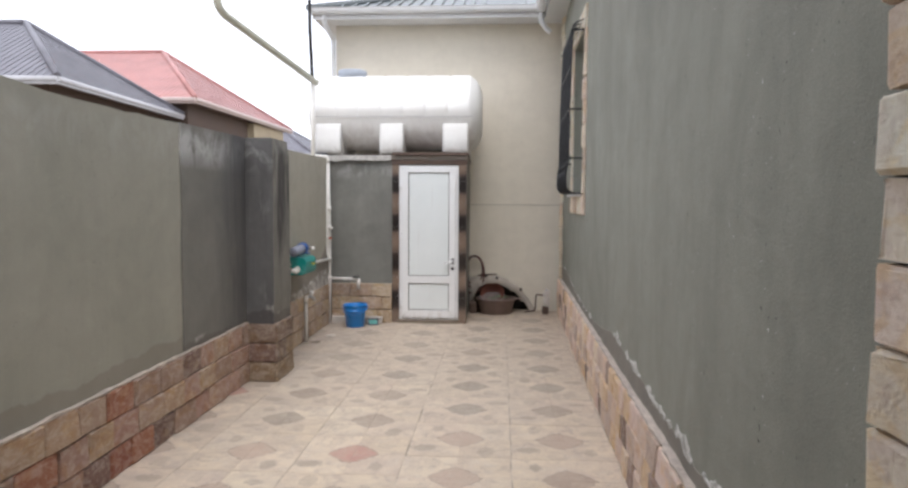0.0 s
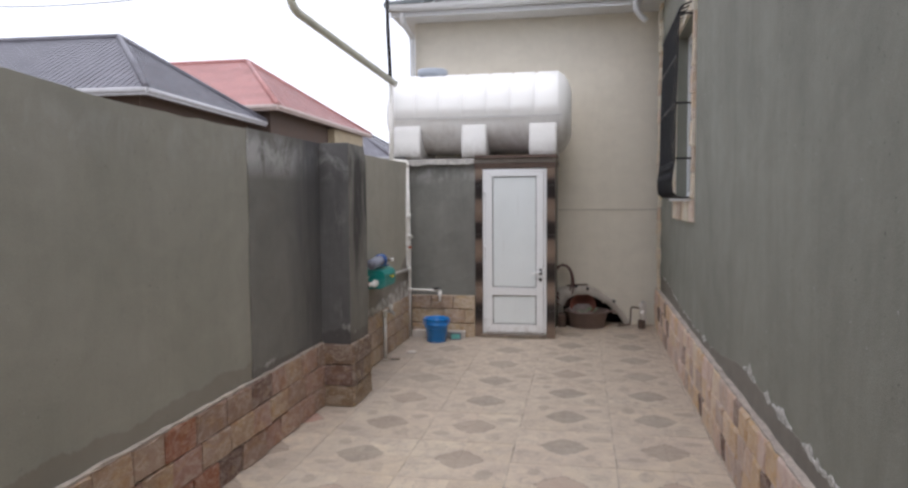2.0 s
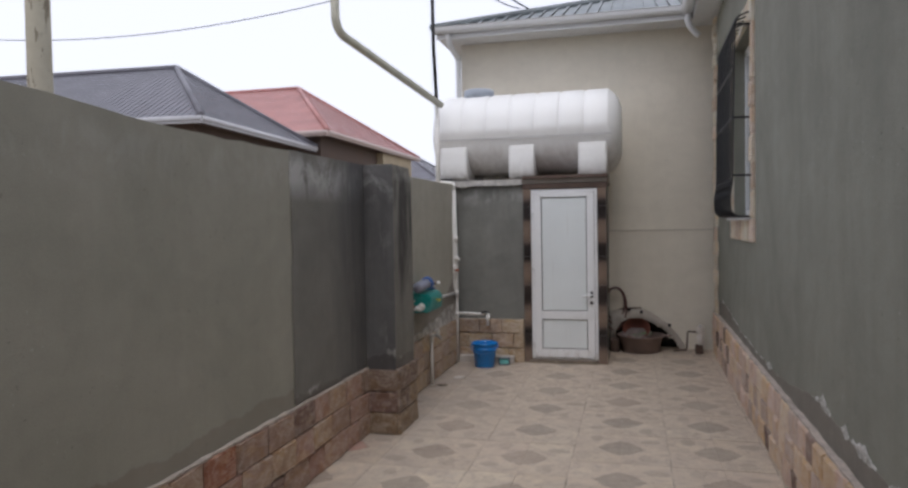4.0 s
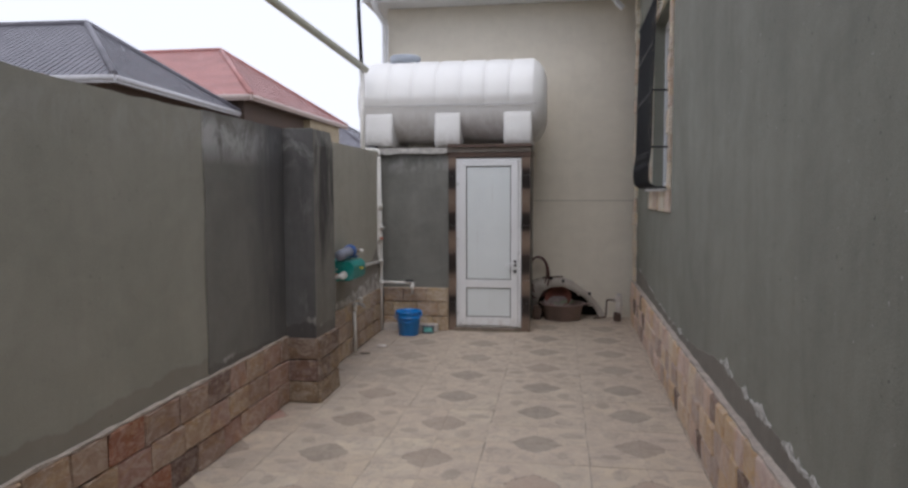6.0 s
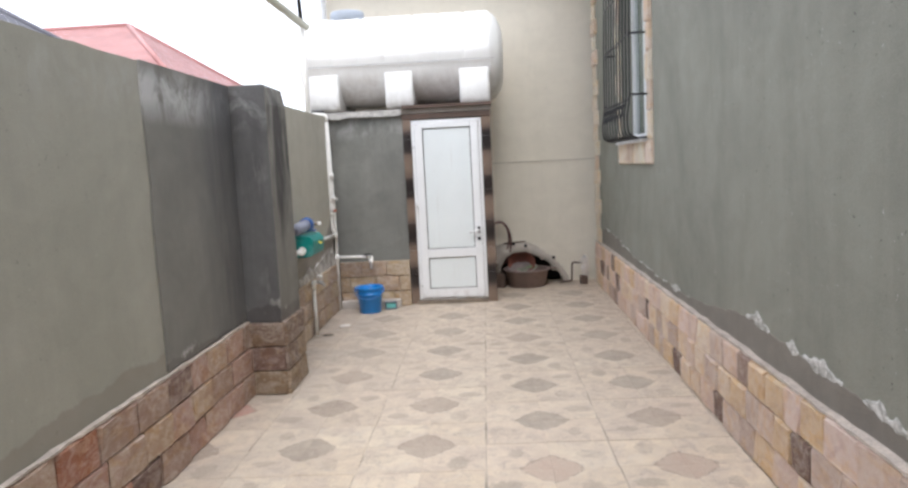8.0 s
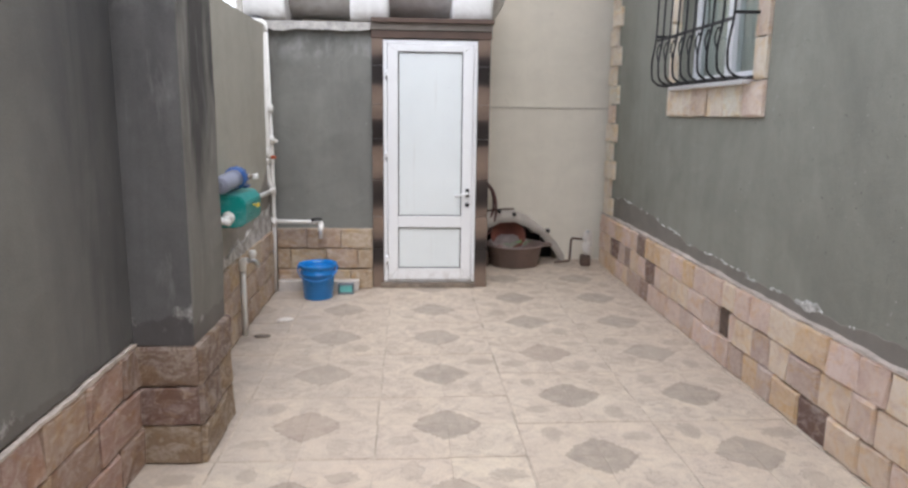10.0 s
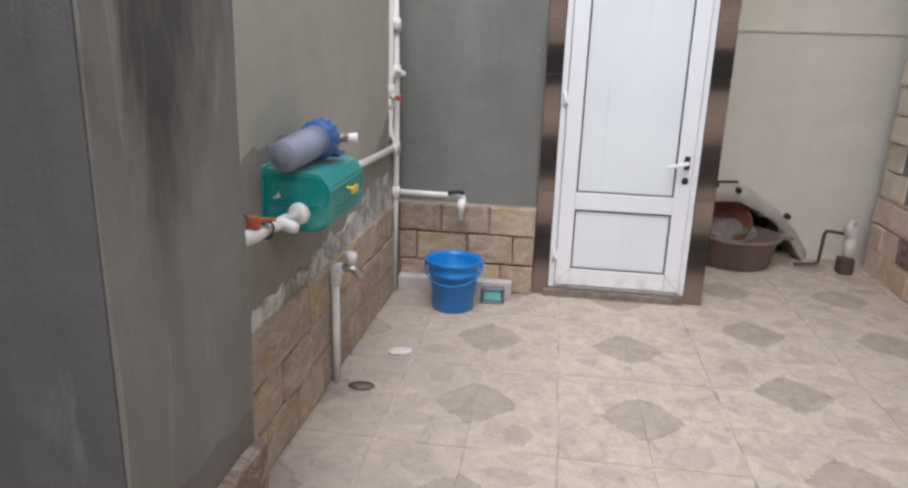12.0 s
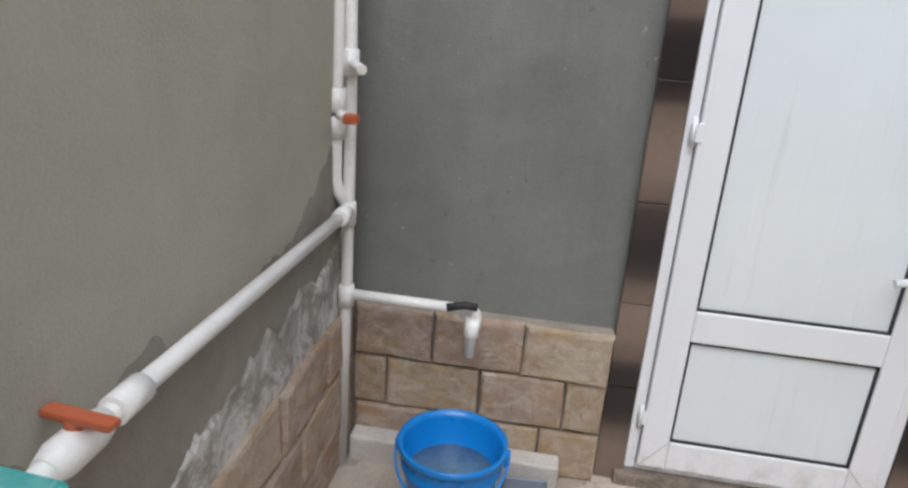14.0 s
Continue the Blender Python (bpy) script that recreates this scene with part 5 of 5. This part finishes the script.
sp.matrix_world = pose(-1.615, 7.80, 0.0, 0, 0, 20) @ Matrix.Diagonal((1.1, 0.7, 0.8, 1))
dr = tagged(part("floor_drain", lathe(bmesh.new(), [(0.001, 0.0), (0.045, 0.0), (0.05, 0.003), (0.001, 0.004)], 18), DRAIN), "small dark drain hole in the paving", "drain")
dr.matrix_world = pose(-1.70, 7.45, 0.001) @ Matrix.Diagonal((1.1, 0.8, 1, 1))

# ---------------- the corner by the neighbour's wall ----------------
hood = thing("arched_sheet", (0, BACK_Y - 0.10, 0), "grey-white curved sheet leaning on the wall over a hollow", "sheet")
bm = bmesh.new()
outer = [(-0.12, 0.0), (-0.12, 0.46), (0.02, 0.50), (0.25, 0.515), (0.40, 0.455), (0.58, 0.325), (0.72, 0.175), (0.80, 0.05), (0.81, 0.0)]
inner = [(-0.07, 0.0), (-0.06, 0.20), (0.02, 0.34), (0.13, 0.395), (0.27, 0.40), (0.40, 0.345), (0.52, 0.27), (0.63, 0.17), (0.75, 0.0)]
f_o = [bm.verts.new((x, 0.085 if x > 0.3 else 0.03, z)) for x, z in outer]
f_i = [bm.verts.new((x, -0.06 if x < 0.5 else -0.01, z)) for x, z in inner]
b_o = [bm.verts.new((x, 0.095, z)) for x, z in outer]
b_i = [bm.verts.new((x, 0.02, z)) for x, z in inner]
for k in range(len(outer) - 1):
    for a, b in ((f_o, f_i), (f_i, b_i), (b_i, b_o), (b_o, f_o)):
        bm.faces.new((a[k], a[k + 1], b[k + 1], b[k])).smooth = True
part("panel", bm, plaster("render_hood", (0.44, 0.40, 0.355), (0.36, 0.325, 0.29), (0.50, 0.455, 0.40), 0.1, blotch=4.0, pits=0.5), hood)
for x, z in ((0.12, 0.50), (0.27, 0.47), (0.61, 0.31)):
    part("bolt", lathe(bmesh.new(), [(0.001, -0.02), (0.018, -0.02), (0.02, 0.03), (0.001, 0.03)], 10, (x, -0.015, z), "y"), GASKET, hood, "dark bolt")
part("rim_strip", tube(bmesh.new(), [(0.0, 0.025, 0.50), (0.13, 0.022, 0.515), (0.27, 0.03, 0.52)], 0.009, 6), WOOD_DARK, hood)

basin = thing("basin", (0.26, 9.66, 0.0), "brown clay-coloured washing basin on the tiles", "basin")
part("bowl", lathe(bmesh.new(), [(0.001, 0.0), (0.21, 0.0), (0.225, 0.01), (0.262, 0.185), (0.285, 0.195), (0.287, 0.208), (0.262, 0.208), (0.215, 0.02), (0.001, 0.015)], 36), BASIN, basin)
part("grip", rounded(0.27, 0.36, -0.05, 0.05, 0.190, 0.206, 0.005), BASIN, basin)
pale_bowl = thing("enamel_bowl", (0.21, 9.70, 0.016), "pale enamel bowl propped in the basin", "bowl")
pm = lathe(bmesh.new(), [(0.001, 0.0), (0.09, 0.0), (0.17, 0.085), (0.185, 0.092), (0.183, 0.098), (0.165, 0.094), (0.085, 0.010), (0.001, 0.008)], 30)
pm.transform(pose(0.0, 0.0, 0.115, 12, 0, -6))
part("bowl", pm, plain("pale_enamel", (0.22, 0.185, 0.175), 0.5, spread=0.35, scale=14.0), pale_bowl)
pot = thing("clay_pot", (0.215, 9.80, 0.0), "reddish-brown clay bowl leaning in the hollow behind the basin", "pot")
pm = lathe(bmesh.new(), [(0.001, 0.0), (0.09, 0.0), (0.155, 0.085), (0.168, 0.112), (0.158, 0.112), (0.142, 0.085), (0.08, 0.015), (0.001, 0.012)], 30)
pm.transform(pose(0.0, 0.03, 0.205, 58, 0, -4))
part("bowl", pm, TERRA, pot)
greens = thing("wilted_greens", (0.27, 9.57, 0.20), "limp green leaves on the basin rim", "plant")
rnd = random.Random(5)
for k in range(16):
    bm = bmesh.new()
    a, l = rnd.uniform(0, 6.28), rnd.uniform(0.04, 0.075)
    base = Vector((rnd.uniform(-0.10, 0.10), rnd.uniform(-0.03, 0.04), rnd.uniform(0.0, 0.04)))
    d = Vector((math.cos(a), math.sin(a), rnd.uniform(-0.1, 0.4)))
    s = Vector((-math.sin(a), math.cos(a), 0)) * 0.014
    v = [bm.verts.new(base + q) for q in (Vector((0, 0, 0)), d * l * 0.5 + s, d * l, d * l * 0.5 - s, d * l * 0.5 + Vector((0, 0, 0.006)))]
    for q in ((0, 1, 4), (1, 2, 4), (2, 3, 4), (3, 0, 4)):
        bm.faces.new([v[i] for i in q])
    part("leaf", bm, LEAF, greens)

coil = thing("hose_coil", (-0.05, BACK_Y - 0.06, 0.57), "coiled reddish-brown rubber hose hung on the wall", "hose")
for k in range(3):
    r = 0.165 + 0.022 * k
    pts = [(r * 0.70 * math.cos(a) + 0.012 * math.sin(k * 2.0), -0.035 - 0.016 * k + 0.008 * math.sin(2 * a), r * math.sin(a) * 1.28 - 0.03 * k) for a in (2 * math.pi * j / 32 for j in range(33))]
    part("loop", tube(bmesh.new(), pts, 0.010, 8), HOSE, coil)
part("hook", tube(bmesh.new(), [(0.0, 0.06, 0.185), (0.0, -0.09, 0.195)], 0.008, 8), IRON, coil)
tagged(part("stone_rubble", rounded(-0.11, 0.0, 9.55, 9.78, -0.01, 0.16, 0.03, 2), WOOD_DARK), "dark brick left beside the cabin", "brick")

yard_tap = thing("yard_tap", (0.985, 9.60, 0.0), "small tap on a pipe in a white wrap beside the plinth", "tap")
part("pipe", tube(bmesh.new(), bend([(-0.02, 0.0, 0.0), (-0.02, 0, 0.33), (-0.04, -0.06, 0.34)], 0.03), 0.014, 10), STEEL, yard_tap)
wrap = tube(bmesh.new(), [(-0.025 + 0.012 * math.sin(k * 2.1), 0.008 * math.cos(k * 1.7), 0.10 + 0.035 * k) for k in range(8)], [0.034, 0.046, 0.036, 0.05, 0.034, 0.05, 0.044, 0.026], 10)
part("wrap", wrap, SOAP, yard_tap, "white cloth wrap")
part("foot_weight", rounded(-0.09, 0.0, -0.07, 0.03, 0.0, 0.11, 0.02), WOOD_DARK, yard_tap)
part("side_run", tube(bmesh.new(), bend([(-0.02, 0.02, 0.25), (-0.17, 0.06, 0.26), (-0.18, 0.06, 0.03), (-0.33, 0.05, 0.02)], 0.03), 0.011, 8), WOOD_DARK, yard_tap)

# ---------------- stone pieces ----------------
H3 = (0.168, 0.168, 0.168)
lefts = block_set(STONE_LEFT, 0.03, 6, 11, 0.011)
rights = block_set(STONE_RIGHT, 0.03, 6, 31, 0.011)
damps = block_set(STONE_PILLAR, 0.03, 5, 91)
rears = block_set(STONE_REAR, 0.03, 5, 51, 0.004)
trims = block_set(STONE_TRIM, 0.030, 5, 71, 0.009)
reds = block_set(STONE_RED, 0.03, 3, 131)
darks = block_set(STONE_DARK, 0.03, 3, 151)


def left_stone(x, row):
    """The red and the dark sandstones of the left plinth."""
    y = x - 3.0
    for mid, course, kind in ((3.80, 2, reds), (3.12, 1, reds), (3.86, 0, reds), (1.9, 2, reds), (0.6, 1, reds), (4.58, 2, darks), (4.35, 0, darks)):
        if row == course and abs(y - mid) < 0.14:
            return kind


def right_stone(x, row):
    """The dark sandstones of the right plinth."""
    y = R1 - x
    for mid, course in ((7.17, 1), (8.15, 1), (5.90, 0), (9.1, 1), (8.5, 2), (4.95, 0), (4.05, 1), (3.28, 0), (2.95, 0)):
        if row == course and abs(y - mid) < 0.10:
            return darks


lay_courses(wall_left, lefts, 8.78, 0.0, H3, (0.22, 0.34), pose(LEFT, -3.0, 0, 0, 0, 90), 3, gap=0.008, special=left_stone)
lay_courses(wall_rear, rears, CABIN_Y - 0.075 - 6.25, 0.0, H3, (0.26, 0.36), pose(LEFT, 6.25, 0, 0, 0, 90), 4)
for course, kind in enumerate((damps, darks, damps)):
    ob = new("stone_block", kind[course])
    ob.parent = pillar
    ob.matrix_local = pose(LEFT + 0.013, 5.795, course * 0.168 + 0.004) @ Matrix.Diagonal((0.245, 1, 0.160, 1))
lay_courses(pillar, damps, 0.46, 0.0, H3, (0.19, 0.30), pose(-1.61, 5.785, 0, 0, 0, 90), 8)
lay_courses(wall_cabin, rears, -1.055 - (LEFT + 0.035), 0.0, H3, (0.24, 0.30), pose(LEFT + 0.035, CABIN_Y - 0.046, 0), 6)


SPANS = []


def vent(a, b, row):
    """Leaves out the block where the plinth has its vent."""
    y0, y1 = R1 - b, R1 - a
    hit = row == 1 and y0 < 6.95 and y1 > 6.81
    if hit:
        SPANS.append((a, b))
    return hit


lay_courses(wall_right, rights, R1 - R0, 0.0, (0.165, 0.165, 0.165), (0.15, 0.27), pose(0.030, R1, 0, 0, 0, -90), 5, gap=0.008, skip=vent, special=right_stone)
for p, q in ((min(a for a, b in SPANS), R1 - 6.955), (R1 - 6.805, max(b for a, b in SPANS))):
    if q - p > 0.02:
        ob = new("stone_block", rights[1])
        ob.parent = wall_right
        ob.matrix_local = pose(0.030, R1, 0, 0, 0, -90) @ pose(p + 0.004, 0, 0.169) @ Matrix.Diagonal((q - p - 0.008, 1, 0.157, 1))

# cement fillet on top of the plinths
def fillet(parent, x0, x1, y0, y1, z, seed):
    bm = box(bmesh.new(), x0, x1, y0, y1, z, z + 0.012)
    long = [e for e in bm.edges if abs(e.verts[0].co.y - e.verts[1].co.y) > 0.2]
    bmesh.ops.subdivide_edges(bm, edges=long, cuts=int((y1 - y0) / 0.04), use_grid_fill=True)
    inner = x0 if parent is wall_right else x1
    for v in bm.verts:
        k = noise.noise((v.co.y * 7, seed, v.co.x * 9))
        if v.co.z > z + 0.006:
            v.co.z += 0.011 * k
        if abs(v.co.x - inner) < 1e-4:
            v.co.x += 0.013 * noise.noise((v.co.y * 9, seed + 3, 1)) + 0.006 * noise.noise((v.co.y * 31, seed + 5, 1))
    part("cement_fillet", bm, FILLET, parent, "pale crumbling cement fillet")


fillet(wall_left, LEFT + 0.002, LEFT + 0.028, -3.0, 5.78, PLINTH - 0.001, 1)


def smear(name, parent, y0, y1, low, high, proud, mat, label, step=0.011, seed=0):
    """A crust of cement on the rear wall between two wavy heights low(y) and high(y)."""
    bm = bmesh.new()
    n = int((y1 - y0) / step)
    cols = []
    for i in range(n + 1):
        y = y0 + (y1 - y0) * i / n
        a, b = low(y), high(y) + 0.06 * noise.noise((y * 5, seed, 1)) + 0.035 * noise.noise((y * 17, seed, 2)) + 0.016 * noise.noise((y * 50, seed, 3))
        b = max(b, a + 0.004)
        cols.append([bm.verts.new((LEFT + (0.0005 if k in (0, 4) else proud * (0.8 + 0.5 * noise.noise((y * 14, k * 3.1, seed)))), y, a + (b - a) * t)) for k, t in enumerate((0.0, 0.06, 0.5, 0.92, 1.0))])
    for p, q in zip(cols, cols[1:]):
        for k in range(4):
            bm.faces.new((p[k], q[k], q[k + 1], p[k + 1]))
    return part(name, bm, mat, parent, label)


def tri(y, *stops):
    """Linear interpolation through (y, z) stops."""
    for (a, za), (b, zb) in zip(stops, stops[1:]):
        if a <= y <= b:
            return za + (zb - za) * (y - a) / (b - a)
    return stops[-1][1] if y > stops[-1][0] else stops[0][1]


smear("damp_patch", wall_rear, 6.3, CABIN_Y - 0.01, lambda y: 0.49, lambda y: tri(y, (6.3, 0.78), (6.6, 0.92), (6.75, 1.02), (6.9, 1.05), (7.3, 1.02), (7.45, 0.84), (8.1, 0.80), (8.4, 0.90), (8.62, 1.02), (8.77, 2.0)), 0.004, PLASTER_DAMP, "darker patched render behind the box and pipe", seed=4)
smear("salt_crust", wall_rear, 6.2, CABIN_Y - 0.03, lambda y: PLINTH - 0.02, lambda y: tri(y, (6.2, 0.60), (6.7, 0.56), (7.2, 0.57), (7.6, 0.60), (8.2, 0.66), (8.5, 0.72), (8.74, 0.74)), 0.012, CRUST, "pale crumbling salt and cement crust", seed=9)
fillet(wall_right, 0.010, FACE - 0.002, R0, R1, 0.496, 3)

def salt_line(y):
    """Height of the damp edge along the right wall."""
    z = tri(y, (R0, 0.53), (2.4, 0.575), (3.5, 0.61), (4.6, 0.67), (4.9, 0.66), (5.6, 0.57), (6.6, 0.56), (7.6, 0.59), (8.4, 0.67), (9.2, 0.70), (R1, 0.66))
    return z + 0.030 * noise.noise((y * 4, 2, 5)) + 0.014 * noise.noise((y * 11, 2, 7)) + 0.004 * noise.noise((y * 41, 2, 9))


bm = bmesh.new()
count = int((R1 - R0) / 0.012)
cols = []
for i in range(count + 1):
    y = R0 + 0.33 + (R1 - 0.25 - R0 - 0.33) * i / count
    top = max(0.515, salt_line(y))
    cols.append([bm.verts.new((FACE - d, y, z)) for d, z in ((0.001, 0.497), (0.003, 0.505), (0.003, top - 0.004), (0.0003, top))])
for p, q in zip(cols, cols[1:]):
    for k in range(3):
        bm.faces.new((p[k], q[k], q[k + 1], p[k + 1]))
part("damp_foot", bm, PLASTER_FOOT, wall_right, "damp brownish render above the plinth")


def salt_flakes(y0, y1, weight, seed, drop=0.0):
    """Ragged flakes of salt along the damp edge."""
    bm = bmesh.new()
    run = []
    n = int((y1 - y0) / 0.007)
    for i in range(n + 1):
        y = y0 + (y1 - y0) * i / n
        w = weight * (0.30 + 1.5 * noise.noise((y * 4.5, seed, 1)) + 0.7 * noise.noise((y * 15, seed, 2)) + 0.15 * noise.noise((y * 50, seed, 3)))
        w = min(w, weight * 1.3)
        if w < 0.003 or i == n:
            for p, q in zip(run, run[1:]):
                for k in range(3):
                    bm.faces.new((p[k], q[k], q[k + 1], p[k + 1]))
            run = []
            continue
        mid = max(salt_line(y) + 0.35 * w - drop, 0.506 + w)
        rag = 0.12 * w * noise.noise((y * 60, seed, 4))
        run.append([bm.verts.new((FACE - d, y, z)) for d, z in ((0.0034, mid - w + rag), (0.0048, mid - 0.5 * w), (0.0045, mid + 0.4 * w), (0.0006, mid + 0.8 * w - rag))])
    bmesh.ops.delete(bm, geom=[v for v in bm.verts if not v.link_faces], context="VERTS")
    part("salt_flake", bm, SALT, wall_right, "white salt bloom")


salt_flakes(1.4, 3.1, 0.046, 1)
salt_flakes(3.0, 4.85, 0.042, 4)
salt_flakes(5.75, 6.75, 0.026, 8)
salt_flakes(6.8, 8.5, 0.013, 11)
salt_flakes(8.6, 9.35, 0.012, 15)

# Shallow vent: the hole's shade is painted as a brown-black plate.
part("vent_back", box(bmesh.new(), 0.0205, 0.0225, 6.805, 6.955, 0.165, 0.33), plain("vent_shade", (0.115, 0.08, 0.062), 0.95, spread=0.5, scale=30.0, bump=0.6), wall_right, "dark plate standing for the shaded vent opening in the plinth")

# quoins at both corners of the right house
for y0, seed in ((R0, 1), (R1 - 0.27, 2)):
    rnd = random.Random(seed)
    z, k = PLINTH, 0
    while z < 3.95:
        h = 0.172 if seed == 2 else (0.191 if k == 0 else 0.156)
        w = 0.31 if seed == 1 else (0.29 if k % 2 == 0 else 0.19)
        end = y0 + 0.322 + (0.012 if k % 2 else 0.0) if seed == 1 else R1 + 0.008
        ob = new("stone_block", trims[k % 5])
        ob.parent = wall_right
        ob.matrix_basis = pose(FACE + 0.004, end, z, 0, 0, -90) @ Matrix.Diagonal((w, 1.15, h - 0.008, 1))
        z += h
        k += 1

# rough stone surround of the window
def surround(y0, y1, z0, z1, nu, nv):
    for i in range(nu):
        for j in range(nv):
            ob = new("stone_block", trims[(i * 3 + j) % 5])
            ob.parent = win
            w, h = (y1 - y0) / nu, (z1 - z0) / nv
            ob.matrix_basis = pose(FACE + 0.004, y0 + (i + 1) * w - 0.003, z0 + j * h + 0.003, 0, 0, -90) @ Matrix.Diagonal((w - 0.006, 1, h - 0.006, 1))


surround(W0 - 0.15, W1 + 0.15, WZ0 - 0.20, WZ0 - 0.002, 6, 1)
surround(W0 - 0.15, W0 - 0.002, WZ0, WZ1 + 0.18, 1, 8)
surround(W1 + 0.002, W1 + 0.15, WZ0, WZ1 + 0.18, 1, 8)
surround(W0, W1, WZ1 + 0.002, WZ1 + 0.18, 5, 1)

# ---------------- paving ----------------
P = 0.325
GX0, GY0 = 0.075, 7.085


def tile_bm():
    bm = box(bmesh.new(), 0.0003, P - 0.0065, 0.0003, P - 0.0022, -0.021, 0.0)
    bmesh.ops.bevel(bm, geom=[e for e in bm.edges if e.verts[0].co.z > -0.01 and e.verts[1].co.z > -0.01], offset=0.0012, segments=1, affect="EDGES")
    return bm


tile_mesh = finish(tile_bm(), "tile", TILE)
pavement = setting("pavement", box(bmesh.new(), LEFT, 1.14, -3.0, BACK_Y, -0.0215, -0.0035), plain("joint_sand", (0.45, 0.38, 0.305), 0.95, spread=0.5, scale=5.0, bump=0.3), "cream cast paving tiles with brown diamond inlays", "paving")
rnd = random.Random(12)
inlays = {}
rest = bmesh.new()
for i in range(-6, 4):
    for j in range(-31, 9):
        x0, y0 = GX0 + i * P, GY0 + j * P
        ci = i if i % 2 == 0 else i + 1            # diamond column touching this tile
        pair = 0 if ci >= 0 else 1
        cj = j if (j - pair) % 2 == 0 else j + 1   # diamond row touching this tile
        right, top = ci == i, cj == j               # the diamond is at the tile's low corner in x or in y
        rot = {(True, True): 0, (False, True): 90, (False, False): 180, (True, False): 270}[(right, top)]
        key = (ci, cj)
        if key not in inlays:
            r = rnd.random()
            c = (0.46, 0.22, 0.18) if key == (-2, -9) or r < 0.03 else ((0.42, 0.305, 0.24) if r < 0.75 else (0.40, 0.31, 0.25)) if cj < -7 else ((0.31, 0.245, 0.195) if r < 0.4 else (0.29, 0.245, 0.20))
            k = rnd.uniform(0.85, 1.12)
            inlays[key] = (*[min(1, v * k) for v in c], 1)
        m = pose(GX0 + ci * P, GY0 + cj * P, rnd.uniform(-0.0006, 0.0006), rnd.uniform(-0.08, 0.08), rnd.uniform(-0.08, 0.08), rot)
        if y0 > -0.9:
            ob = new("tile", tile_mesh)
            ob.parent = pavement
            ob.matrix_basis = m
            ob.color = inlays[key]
        else:
            box(rest, x0 + 0.002, x0 + P - 0.002, y0 + 0.002, y0 + P - 0.002, -0.021, 0.0)
far = part("tile_field", rest, plain("tile_cream", (0.60, 0.50, 0.38), 0.75, spread=0.15), pavement)
tagged(far, kind="stuff")
